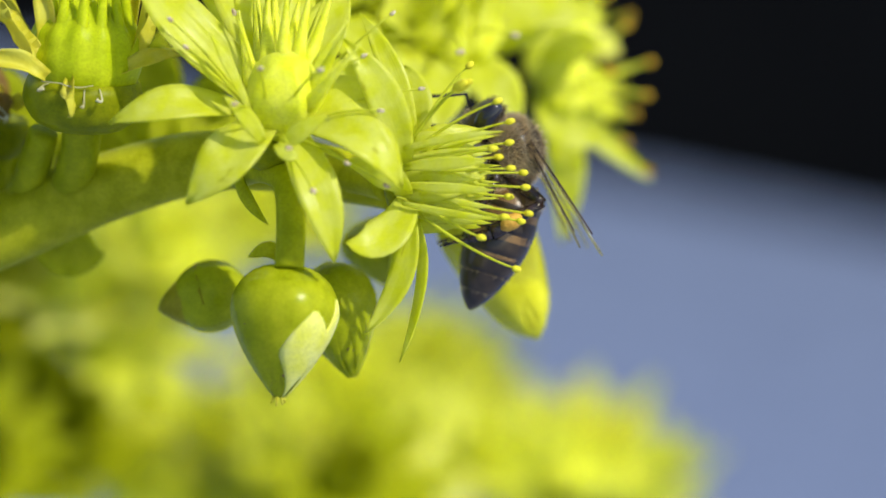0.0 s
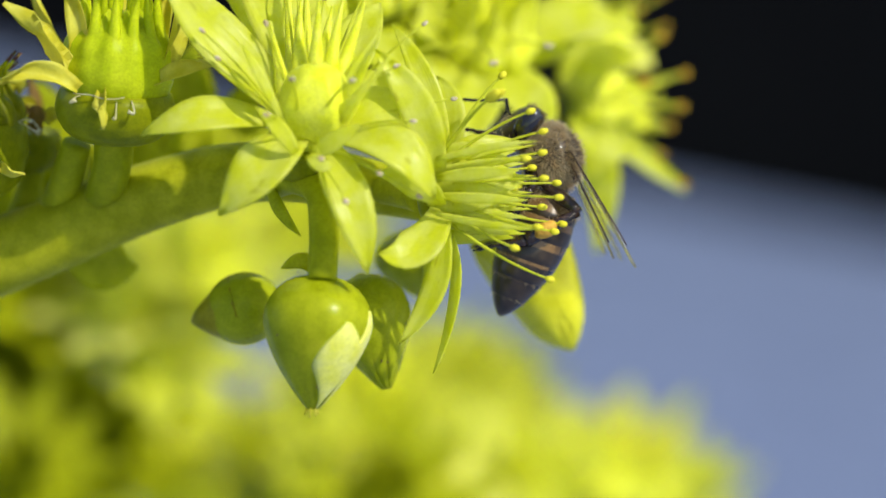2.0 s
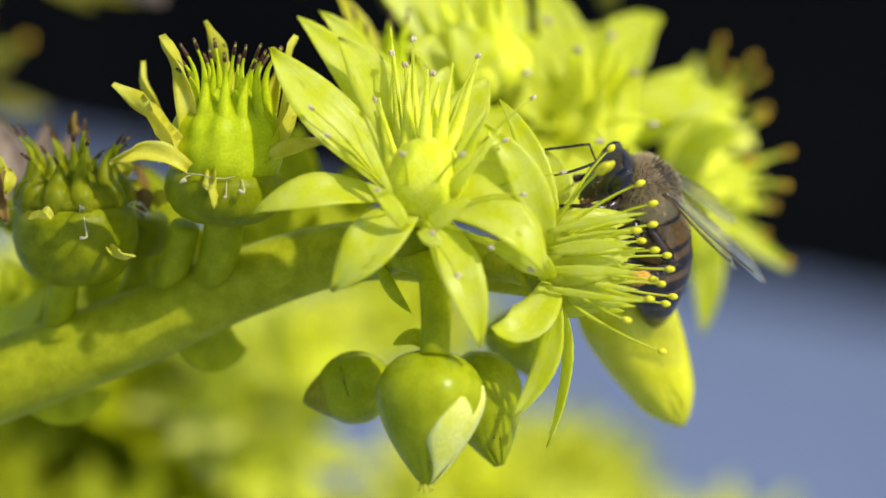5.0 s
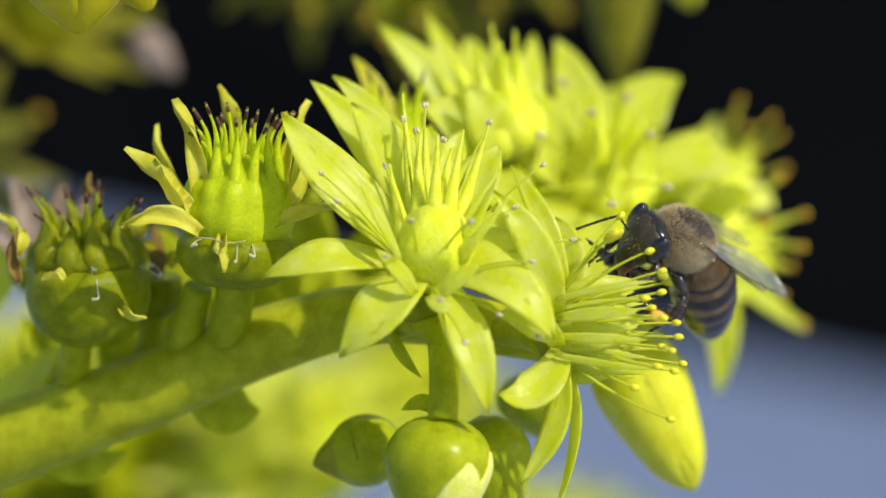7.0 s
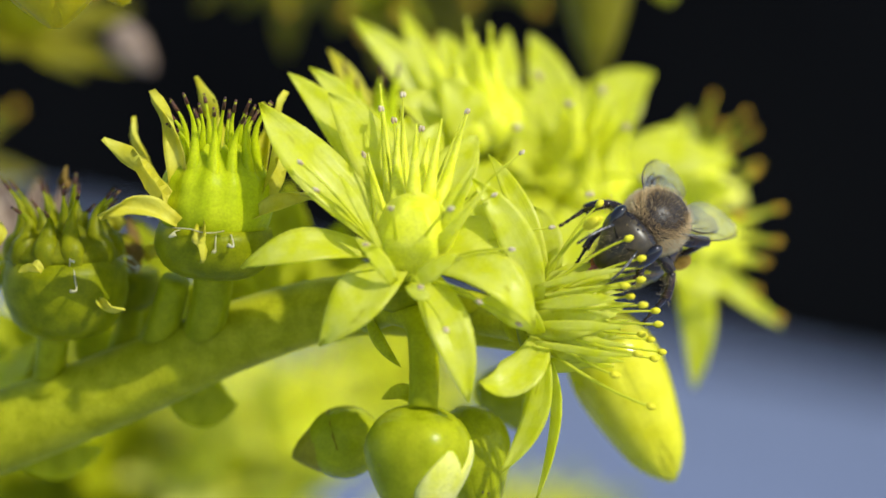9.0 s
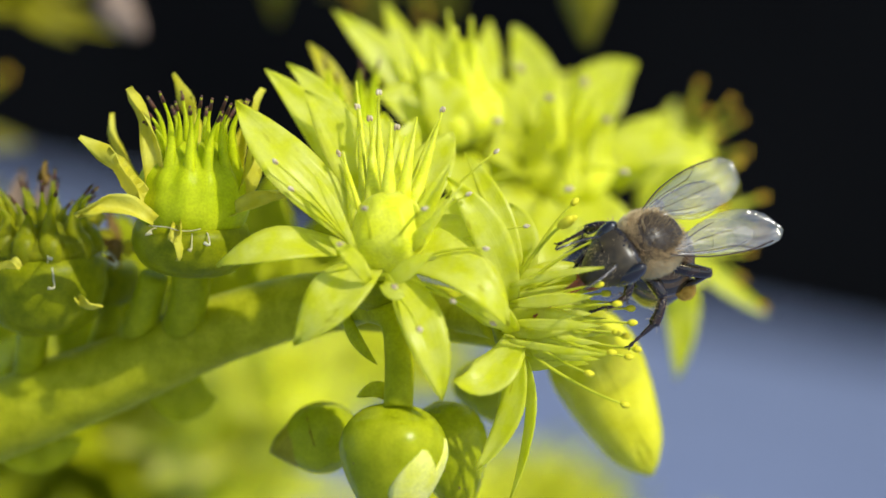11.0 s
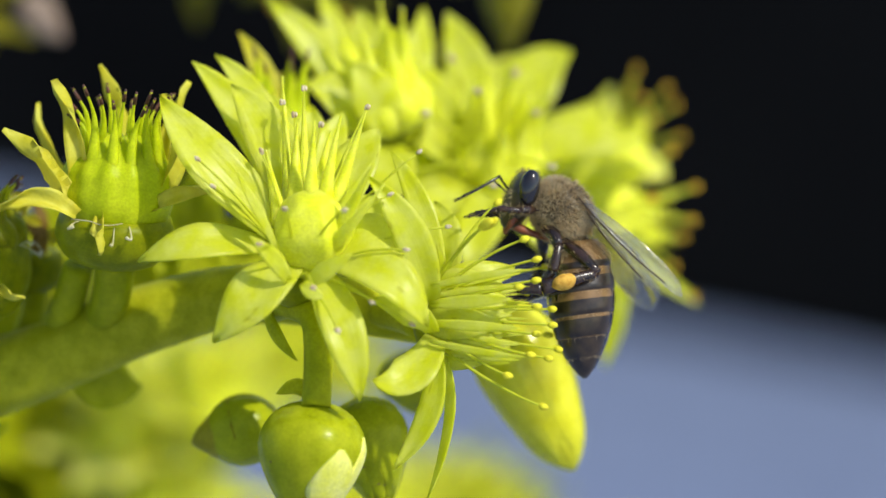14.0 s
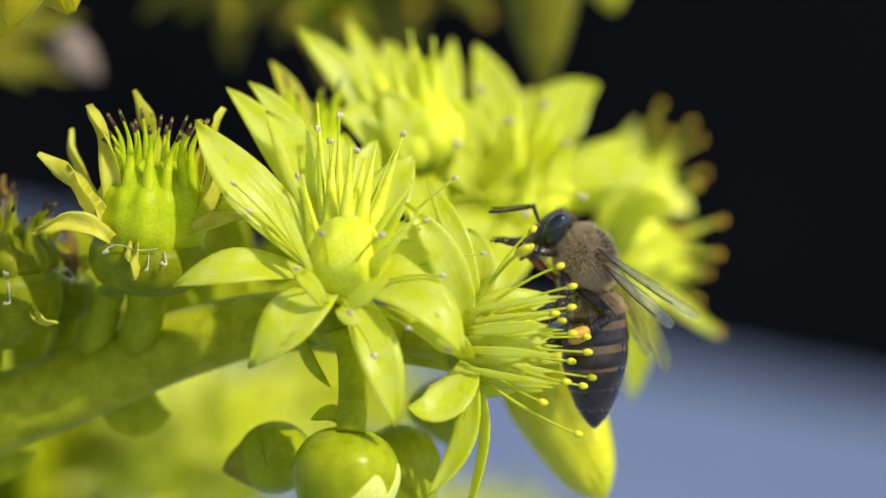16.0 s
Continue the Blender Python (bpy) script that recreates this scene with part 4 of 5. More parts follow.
    for base, ctrl, tip, w, face in (((18.01, 36.4, 3.48), (17.72, 37.7, 6.19), (18.50, 36.4, 9.02), 2.2, (-0.2, -0.9, 0.1)), ((18.39, 36.4, 3.10), (20.87, 36.4, 4.24), (22.40, 36.4, 2.71), 2.4, (0.0, -0.8, 0.5)),
                                     ((18.10, 37.7, 3.11), (16.85, 39, 4.68), (15.77, 40.3, 7.03), 2.4, (0.0, -0.8, 0.5))):
        petal(fl, base, ctrl, tip, w, face, BUDPETAL, seed=int(w * 50 + tip[0]))
    carpels(fl, (18.27, 36.4, 3.10), (0.35, 0.0, 0.93), 6, 1.2, 1.4, 2.4, 2.0, 1.0, CARPEL, seed=24)
    fl = thing("stonecrop_flower", (3.73, 16.9, 6.37), "yellow stonecrop flower seen from the side, out of focus", "flower", g)
    for base, ctrl, tip, w, face in (
            ((3.38, 16.9, 6.37), (0.21, 16.9, 10.24), (-4.08, 16.9, 14.04), 2.7, (0.3, -0.9, 0.2)),
            ((3.59, 19.5, 6.80), (0.57, 20.8, 11.13), (-0.97, 22.1, 14.97), 2.0, (0.3, -0.9, 0.1)),
            ((4.13, 19.5, 6.80), (2.36, 20.8, 11.13), (1.58, 22.1, 13.53), 2.8, (0.1, -0.95, 0.1))) + (
            ((4.46, 18.2, 6.76), (4.10, 18.2, 11.00), (3.38, 16.9, 12.35), 2.8, (0.1, -0.95, 0.1)),
            ((4.63, 18.2, 6.76), (5.55, 19.5, 10.00), (5.79, 22.1, 13.71), 2.2, (0.1, -0.95, 0.1)),
            ((2.99, 14.3, 5.60), (1.24, 13, 8.33), (-1.35, 13, 8.68), 3.4, (0.2, -0.85, 0.5)),
            ((3.66, 13, 5.57), (2.96, 11.7, 8.28), (1.58, 11.7, 10.00), 3.2, (0.2, -0.95, 0.1)),
            ((3.66, 13, 4.87), (3.94, 9.1, 3.77), (4.11, 9.1, 1.39), 3.2, (0.0, -0.9, 0.4))):
        petal(fl, base, ctrl, tip, w, face, seed=int(w * 50 + tip[0]))
    carpels(fl, (3.88, 15.6, 6.16), (-0.25, -0.25, 0.93), 9, 1.7, 2.0, 3.0, 3.6, 1.2, CARPEL, seed=22)
    part("receptacle", bowl((4.08, 16.9, 4.61), (-0.2, -0.3, 0.93), 2.3, 2.4), CALYX, fl)
    fl = thing("seed_head", (-3.23, 11.7, 4.85), "dull pinkish seed head behind the open flower", "flower", "seed heads of the spray")
    for base, ctrl, tip, w, face in (((-3.23, 11.7, 5.53), (-3.57, 11.7, 9.31), (-5.46, 11.7, 11.72), 1.6, (0.4, -0.9, 0.1)), ((-2.89, 11.7, 5.53), (-2.90, 13, 8.33), (-4.29, 13, 10.06), 1.4, (0.4, -0.9, 0.1)), ((-2.20, 11.7, 5.53), (-1.52, 13, 7.64), (-2.90, 13, 9.37), 1.3, (0.4, -0.9, 0.1))):
        petal(fl, base, ctrl, tip, w, face, DRY, "withered_petal", channel=0.35)
    carpels(fl, (-2.89, 11.7, 4.85), (0.0, -0.1, 1), 6, 1.2, 1.4, 2.6, 2.8, 0.9, SPENT, TIP, seed=25)
    first = whole_flower(towards((-27.69, 95, -21.76), (0, -0.6, 0.8)), "yellow stonecrop flower of the lower cluster, blurred", "flowers of the lower cluster", 12, stamens=8, anther=ANTHER)
    low = whole_flower(towards((-33.04, 110, -30.80), (0.1, -0.5, 0.8)), "olive stonecrop rosette of the lower cluster, blurred", "rosettes of the lower cluster", 17, stamens=0, mats=(PEDICEL, CALYX))
    # Blurred sun highlights in the cluster, painted as flowers with paler petals.
    pale = whole_flower(towards((-20.10, 105, -20.60), (0.3, -0.6, 0.7)), "yellow stonecrop flower of the lower cluster, highlight put into its pale colour, blurred", "flowers of the lower cluster", 19, stamens=6, anther=ANTHER, mats=(BUDPETAL, CARPEL))
    rng = random.Random(5)
    for k in range(74):
        if k < 48:
            x, z = rng.uniform(-30.7, -0.8), rng.uniform(-27.6, -7.4)
        else:
            x = rng.uniform(0.5, 19.6)
            z = -rng.uniform(max(17.0, 16.1 + (x - 9.0) * 0.72), 26.3)
        d = rng.uniform(72, 145)
        if x < -9.5 and z < -15.5 and k % 7:
            continue
        at = Vector((x * (1 + d / 207.7), d, z * (1 + d / 207.7)))
        copy_thing(low if k % 4 == 1 else pale if k % 7 == 2 else first, towards(at, (rng.uniform(-0.25, 0.75), rng.uniform(-0.9, -0.1), rng.uniform(0.3, 1)), rng.uniform(0, 6)))
    for at in ((-32.59, 72, -29.31), (-24.01, 69, -30.73), (-37.63, 77, -24.03), (-27.77, 72, -34.13), (4.21, 72, -32.37), (-32.85, 82, -14.47), (-39.62, 92, -20.14), (-34.43, 80, -25.19), (-30.44, 85, -28.38), (-26.50, 82, -23.55), (-39.47, 84, -28.28), (-22.26, 86, -27.55), (-33.53, 88, -21.26), (-18.46, 84, -31.02)):
        copy_thing(low, towards(at, (0.1, -0.7, 0.6), at[0]))
    # Flowers above hang in shade, which their olive colours carry.
    shade = whole_flower(towards((-29.22, 50, 16.18), (0.4, -0.5, 0.5)), "olive stonecrop flower above, its shade put into the colour, blurred", "flowers above", 13, stamens=4, mats=(OLIVE, SPENT_OLD))
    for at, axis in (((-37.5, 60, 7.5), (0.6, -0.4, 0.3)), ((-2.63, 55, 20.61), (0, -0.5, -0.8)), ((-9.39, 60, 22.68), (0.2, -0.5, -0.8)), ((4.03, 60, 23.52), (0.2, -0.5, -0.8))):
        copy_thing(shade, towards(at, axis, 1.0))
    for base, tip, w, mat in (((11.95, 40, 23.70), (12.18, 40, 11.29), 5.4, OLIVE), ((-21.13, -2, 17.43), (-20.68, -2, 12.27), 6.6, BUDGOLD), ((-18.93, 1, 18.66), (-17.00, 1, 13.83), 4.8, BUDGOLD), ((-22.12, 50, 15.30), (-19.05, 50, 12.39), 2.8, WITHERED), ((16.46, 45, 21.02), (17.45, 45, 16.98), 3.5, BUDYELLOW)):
        b = bud("flower_bud", base, tip, w, "hanging bud above the spray, blurred", 0.3, 0.2, skin=mat, pale=mat)
        SWAYING[:] = [one for one in SWAYING if one[0] != b]


def stalks():
    """The stalks that carry the spray and the lower cluster, down to the ground."""
    for line, r, label in (([(-44, 16, -18.5), (-62, 14, -70), (-74, 20, -180), (-80, 26, -312)], 2.6, "thick green succulent stalk that carries the spray"),
                           ([(-6, 84, -40), (-14, 86, -120), (-22, 90, -330)], 2.4, "green stalk of the lower cluster"),
                           ([(14, 88, -42), (10, 90, -140), (2, 94, -334)], 2.4, "green stalk of the lower cluster"),
                           ([(-30, 90, -38), (-34, 92, -130), (-40, 96, -334)], 2.4, "green stalk of the lower cluster")):
        m = SPRAY @ Matrix.Translation(Vector(line[-1]) * MM)
        ob = thing("flower_stalk", line[-1], label, "stalk", "flower stalks", m=m)
        foot = Vector(line[-1])
        part("stalk", tube([p - foot for p in spline(line, 8)], lambda t: r * (0.85 + 0.45 * t), 14), STEM, ob)


setting()
spray()
flowers_behind()
stalks()


# ---- the bee ----
# Its own frame in millimetres: x to its right, y forward, z to its back; the origin is in the middle of the thorax.
CHITIN = plain("chitin_black", (0.010, 0.008, 0.008), (0.022, 0.016, 0.014), 2500, rough=0.20, bump=0.00002, coat=0.5)
SCUTUM = plain("chitin_brown", (0.026, 0.018, 0.012), (0.060, 0.042, 0.027), 3000, rough=0.42, bump=0.00003, coat=0.10)
AMBER = plain("chitin_amber", (0.18, 0.098, 0.030), (0.30, 0.170, 0.060), 1200, rough=0.30, bump=0.00002, coat=0.3)
TERGITE = plain("chitin_tergite", (0.024, 0.016, 0.010), (0.055, 0.036, 0.020), 1500, rough=0.28, bump=0.00002, coat=0.25)
LEG = plain("chitin_leg_dark", (0.012, 0.008, 0.007), (0.05, 0.025, 0.016), 1500, rough=0.22, bump=0.00002, coat=0.4)
HEADSKIN = plain("chitin_head", (0.030, 0.022, 0.010), (0.078, 0.056, 0.024), 1500, rough=0.34, bump=0.00001, coat=0.10)
HAIR = tissue("bee_hair_tan", (0.66, 0.50, 0.27), (0.88, 0.71, 0.42), (0.80, 0.63, 0.36), 0.5, rough=0.55, scale=3000)
HAIR_PALE = tissue("bee_hair_pale", (0.68, 0.60, 0.42), (0.86, 0.79, 0.60), (0.80, 0.72, 0.50), 0.5, rough=0.5, scale=3000)
HAIR_DARK = tissue("bee_hair_dark", (0.22, 0.155, 0.085), (0.38, 0.28, 0.16), (0.34, 0.24, 0.13), 0.4, rough=0.5, scale=3000)
TONGUE = plain("tongue_red_brown", (0.20, 0.045, 0.012), (0.38, 0.10, 0.03), 2500, rough=0.32, coat=0.3)
EYE = plain("eye_black", (0.006, 0.006, 0.008), (0.016, 0.012, 0.012), 1500, rough=0.12, coat=0.8)
POLLEN = plain("pollen_orange", (0.62, 0.30, 0.03), (0.82, 0.48, 0.07), 4500, rough=0.85, bump=0.0001)
VEIN = plain("wing_vein_brown", (0.03, 0.016, 0.008), (0.07, 0.035, 0.016), 2500, rough=0.4)


def membrane():
    m, nodes, links, shader = material("wing_membrane")
    shader.inputs["Base Color"].default_value = (0.56, 0.51, 0.40, 1)
    shader.inputs["Roughness"].default_value = 0.5
    shine = nodes.new("ShaderNodeBsdfGlossy")
    shine.inputs["Color"].default_value = (0.95, 0.95, 0.97, 1)
    shine.inputs["Roughness"].default_value = 0.22
    coord = nodes.new("ShaderNodeTexCoord")
    along = nodes.new("ShaderNodeMapping")
    along.inputs["Scale"].default_value = (1.0, 0.32, 1.0)
    links.new(coord.outputs["Object"], along.inputs[0])
    tex = nodes.new("ShaderNodeTexNoise")
    tex.inputs["Scale"].default_value, tex.inputs["Detail"].default_value = 1300, 2
    links.new(along.outputs[0], tex.inputs["Vector"])
    relief(nodes, links, shine, tex.outputs["Fac"], 0.0005, 0.55)
    clear = nodes.new("ShaderNodeBsdfTransparent")
    clear.inputs[0].default_value = (0.95, 0.93, 0.85, 1)
    body = nodes.new("ShaderNodeMixShader")
    body.inputs[0].default_value = 0.09
    links.new(clear.outputs[0], body.inputs[1])
    links.new(shader.outputs[0], body.inputs[2])
    blend = nodes.new("ShaderNodeMixShader")
    blend.inputs[0].default_value = 0.16
    links.new(body.outputs[0], blend.inputs[1])
    links.new(shine.outputs[0], blend.inputs[2])
    links.new(blend.outputs[0], nodes["Material Output"].inputs["Surface"])
    return m


MEMBRANE = membrane()


def fur(points, length, lean, seed, r=0.035):
    """Fine tapered hairs; points are pairs of foot and normal."""
    rng = random.Random(seed)
    verts, faces = [], []
    for foot, normal in points:
        n = (normal + Vector((rng.gauss(0, .28), rng.gauss(0, .28), rng.gauss(0, .28))) + Vector(lean)).normalized()
        u = n.orthogonal().normalized()
        v = n.cross(u)
        i = len(verts)
        L = length * rng.uniform(0.55, 1.15)
        for a in (0.0, 2.09, 4.19):
            verts.append(foot + (u * math.cos(a) + v * math.sin(a)) * r)
        verts.append(foot + n * L * 0.6 + u * 0.04 * L)
        verts.append(foot + n * L + Vector(lean) * L * 0.4)
        for k in range(3):
            faces.append((i + k, i + (k + 1) % 3, i + 3))
        faces.append((i + 3, i + 4, i))
    me = bpy.data.meshes.new("fur")
    me.from_pydata([tuple(p * MM) for p in verts], [], faces)
    return me


def fur_part(points, length, lean, seed, parent, r=0.03, mat=None, label="short tan hairs"):
    me = fur(points, length, lean, seed, r)
    me.materials.append(mat or HAIR)
    ob = new("fur", me)
    ob.parent = parent
    return tagged(ob, label, kind="stuff")


def on_ellipsoid(centre, radii, count, seed, keep=lambda d: True, sparse=0.03):
    rng, out = random.Random(seed), []
    while len(out) < count:
        d = Vector((rng.gauss(0, 1), rng.gauss(0, 1), rng.gauss(0, 1))).normalized()
        if keep(d) or rng.random() < sparse:
            foot = Vector(centre) + Vector((d.x * radii[0], d.y * radii[1], d.z * radii[2])) * 0.97
            n = Vector((d.x / radii[0], d.y / radii[1], d.z / radii[2])).normalized()
            out.append((foot, n))
    return out


def hinge(name, at, bm, mat, parent, label=""):
    """A part that turns about the point at (mm, in the parent's space); its mesh is given about that point."""
    ob = part(name, bm, mat, parent, label)
    ob.location = Vector(at) * MM
    return ob


def wedge(rows, sides=20):
    """A closed body of oval rings: centre, half width and half depth of each."""
    bm, rings = bmesh.new(), []
    for c, a, b in rows:
        rings.append([bm.verts.new(Vector(c) + Vector((a * math.cos(w), b * math.sin(w), 0))) for w in (2 * math.pi * k / sides for k in range(sides))])
    for p, q in zip(rings, rings[1:]):
        for k in range(sides):
            bm.faces.new((p[k], p[(k + 1) % sides], q[(k + 1) % sides], q[k]))
    bm.faces.new(rings[0][::-1])
    bm.faces.new(rings[-1])
    return bm


def bee_head(bee):
    """The head seen from the front is a triangle: a broad crown with the eyes, a face that narrows to the jaws."""
    skull = wedge([((0, 0.55, 1.16), 0.25, 0.12), ((0, 0.58, 1.08), 0.85, 0.42), ((0, 0.62, 0.82), 1.32, 0.70), ((0, 0.68, 0.42), 1.60, 0.86), ((0, 0.74, -0.05), 1.66, 0.92),
                   ((0, 0.82, -0.55), 1.55, 0.92), ((0, 0.92, -1.05), 1.30, 0.86), ((0, 1.02, -1.5), 1.02, 0.76), ((0, 1.12, -1.9), 0.80, 0.62), ((0, 1.18, -2.2), 0.62, 0.46), ((0, 1.2, -2.34), 0.3, 0.2)])
    head = hinge("head", (0, 1.78, -0.50), skull, HEADSKIN, bee, "dark olive-brown head with a hairy face")
    part("crown", ball((0, 0.52, 0.72), (1.42, 0.66, 0.50), None, 3), CHITIN, head, "glossy black crown")
    for s in (-1, 1):
        part("eye", ball((s * 1.36, 0.66, 0.02), (0.50, 0.62, 1.12), Matrix.Rotation(radians(s * 10), 3, 'Y'), 3), EYE, head, "glossy black compound eye")
        part("antenna", joined(tube(spline([(s * 0.35, 1.55, -0.25), (s * 0.75, 2.1, 0.15), (s * 1.0, 2.45, 0.45)], 3), 0.065, 6),
                               tube(spline([(s * 1.0, 2.42, 0.42), (s * 1.2, 3.0, -0.1), (s * 1.35, 3.7, -0.7), (s * 1.4, 4.4, -1.2)], 4), lambda t: 0.080 + 0.012 * math.cos(40 * t), 7)), CHITIN, head)
        part("mandible", tube(spline([(s * 0.62, 1.05, -1.75), (s * 0.58, 1.25, -2.2), (s * 0.14, 1.35, -2.6)], 3), lambda t: 0.27 - 0.17 * t, 7), TONGUE, head)
    for x, y, z in ((-0.22, 0.98, 1.02), (0.22, 0.98, 1.02), (0, 1.14, 0.88)):
        part("ocellus", ball((x, y, z), (0.11, 0.11, 0.11), None, 2), EYE, head, "tiny glossy simple eye")
    shift = Vector((0, 1.0, -2.0))
    tongue = hinge("tongue", shift, tube([p - shift for p in spline([(0, 1.0, -2.0), (0, 1.5, -2.7), (0, 2.05, -3.9), (0, 2.6, -5.5)], 4)], lambda t: 0.48 - 0.38 * t, 8, flat=0.7), TONGUE, head, "red-brown tongue sheath")
    fur_part(on_ellipsoid((0, 0.80, -0.45), (1.45, 0.95, 1.60), 900, 31, lambda d: d.y > 0.25 and abs(d.x) < 0.75 and d.z < 0.3 or d.y < -0.3), 0.22, (0, 0.15, -0.4), 32, head, 0.009)
    fur_part(on_ellipsoid((0, 0.55, 0.72), (1.3, 0.62, 0.50), 260, 33, lambda d: d.z > 0.2), 0.30, (0, 0.1, 0.5), 34, head, 0.009, HAIR_DARK, "dark bristles on the crown")
    return head, tongue


def bee_abdomen(bee):
    cuts = (0.0, 0.19, 0.36, 0.53, 0.69, 0.84, 1.0)
    L = 7.9

    def girth(t):
        return 2.12 * max(0.03, math.sin(math.pi * min(1.0, 0.10 + 0.90 * t) ** 0.84)) ** 0.64 if t < 0.995 else 0.12

    def ring_line(t):
        return Vector((0, -0.3 - L * t, -0.25 * math.sin(t * 2.2) - 0.45 * t * t))
    core = hinge("abdomen", (0, -1.72, -0.28), joined(tube([ring_line(i / 14) for i in range(15)], lambda t: girth(t) * 0.93, 16),
                                                     tube([Vector((0, 0.5, 0)), Vector((0, 0, 0)), Vector((0, -0.7, 0))], lambda t: 0.45 + 0.4 * t, 10)), CHITIN, bee, "banded dark abdomen")
    for k, (a, b) in enumerate(zip(cuts, cuts[1:])):
        bm, rows, sides = bmesh.new(), [], 28
        steps = (0.0, 0.10, 0.24, 0.42, 0.62, 0.82, 1.0, 1.10)
        for s in steps:
            t = min(1.0, a + (b - a) * s)
            r = girth(t) * (0.965 + 0.05 * min(s, 1)) * (0.94 if s > 1.05 else 1)
            c = ring_line(t)
            rows.append([bm.verts.new(c + Vector((r * math.cos(w), 0, r * 0.93 * math.sin(w)))) for w in (2 * math.pi * j / sides for j in range(sides))])
        for i, (p, q) in enumerate(zip(rows, rows[1:])):
            for j in range(sides):
                f = bm.faces.new((p[j], p[(j + 1) % sides], q[(j + 1) % sides], q[j]))
                f.material_index = 0 if i < (5, 3, 3, 2, 1, 0)[k] else 1
        part("tergite", bm, [AMBER, TERGITE], core, "amber and black ringed plate" if k < 5 else "")
        hairs, rng = [], random.Random(50 + k)
        for _ in range(420 if k == 0 else 90):
            w = rng.uniform(0, 2 * math.pi)
            t = a + (b - a) * rng.uniform(0.0, 0.10 if k else 0.6)
            r = girth(t) * 0.96
            hairs.append((ring_line(t) + Vector((r * math.cos(w), 0, r * 0.93 * math.sin(w))), Vector((math.cos(w), -0.9, math.sin(w)))))
        fur_part(hairs, 0.17 if k else 0.6, (0, -1.9 if k else -0.4, 0), 60 + k, core, 0.011, HAIR, "sparse tan hair band")
    return core


def wing_mesh(length, width, blunt, side):
    """The outline of a wing that reaches along y, its strong front edge towards x; a thin closed sheet."""
    bm, sheets = bmesh.new(), ([], [])
    n, cols = 16, 7
    for i in range(n + 1):
        t = i / n
        chord = width * (0.16 + 0.84 * math.sin(math.pi / 2 * min(1.0, t / blunt)) ** 1.15) * (math.sqrt(max(0.0, 1 - ((t - blunt) / (1.004 - blunt)) ** 2)) if t > blunt else 1.0)
        front, rear = chord * 0.30, -chord * 0.70
        if i == n:
            front, rear = width * 0.02, -width * 0.06
        for k in range(cols):
            s = k / (cols - 1)
            p = Vector((-side * (front + (rear - front) * s), length * t, 0.10 * math.sin(s * 9 + t * 4) * (0.3 + t) * 0.6 - 0.12 * t * t))
            for which, sheet in enumerate(sheets):
                sheet.append(bm.verts.new(p + Vector((0, 0, 0.012 if which else -0.012))))
    for which, sheet in enumerate(sheets):
        for i in range(n):
            for k in range(cols - 1):
                q = (sheet[i * cols + k], sheet[i * cols + k + 1], sheet[(i + 1) * cols + k + 1], sheet[(i + 1) * cols + k])
                bm.faces.new(q if which else q[::-1])
    low, top = sheets
    loop = [i * cols for i in range(n + 1)] + [n * cols + k for k in range(1, cols)] + [i * cols + cols - 1 for i in range(n - 1, -1, -1)] + [k for k in range(cols - 2, 0, -1)]
    for a, b in zip(loop, loop[1:] + loop[:1]):
        bm.faces.new((low[a], low[b], top[b], top[a]))
    return bm


def wing(bee, name, side, at, length, width, blunt):
    sheet = wing_mesh(length, width, blunt, side)
    w = hinge(name, at, sheet, MEMBRANE, bee, "clear veined wing")
    L, W = length, -side * width
    runs = [([(0, 0, 0), (W * 0.24, L * 0.30, 0), (W * 0.30, L * 0.62, 0), (W * 0.2, L * 0.86, 0)], 0.045),
            ([(0, 0, 0), (W * 0.10, L * 0.30, 0), (W * 0.12, L * 0.55, 0), (W * 0.27, L * 0.68, 0)], 0.02),
            ([(0, 0, 0), (-W * 0.16, L * 0.28, 0), (-W * 0.22, L * 0.55, 0), (-W * 0.30, L * 0.78, 0)], 0.014),
            ([(0, 0, 0), (-W * 0.34, L * 0.30, 0), (-W * 0.50, L * 0.50, 0)], 0.02),
            ([(W * 0.11, L * 0.36, 0), (-W * 0.05, L * 0.40, 0), (-W * 0.19, L * 0.42, 0)], 0.012),
            ([(W * 0.12, L * 0.52, 0), (-W * 0.02, L * 0.60, 0), (-W * 0.23, L * 0.58, 0)], 0.012),
            ([(-W * 0.19, L * 0.42, 0), (-W * 0.34, L * 0.44, 0), (-W * 0.43, L * 0.42, 0)], 0.012)]
    for points, r in runs if name == "forewing" else runs[:4]:
        part("vein", tube([p + Vector((0, 0, 0.02)) for p in spline(points, 4)], r, 5), VEIN, w)
    return w


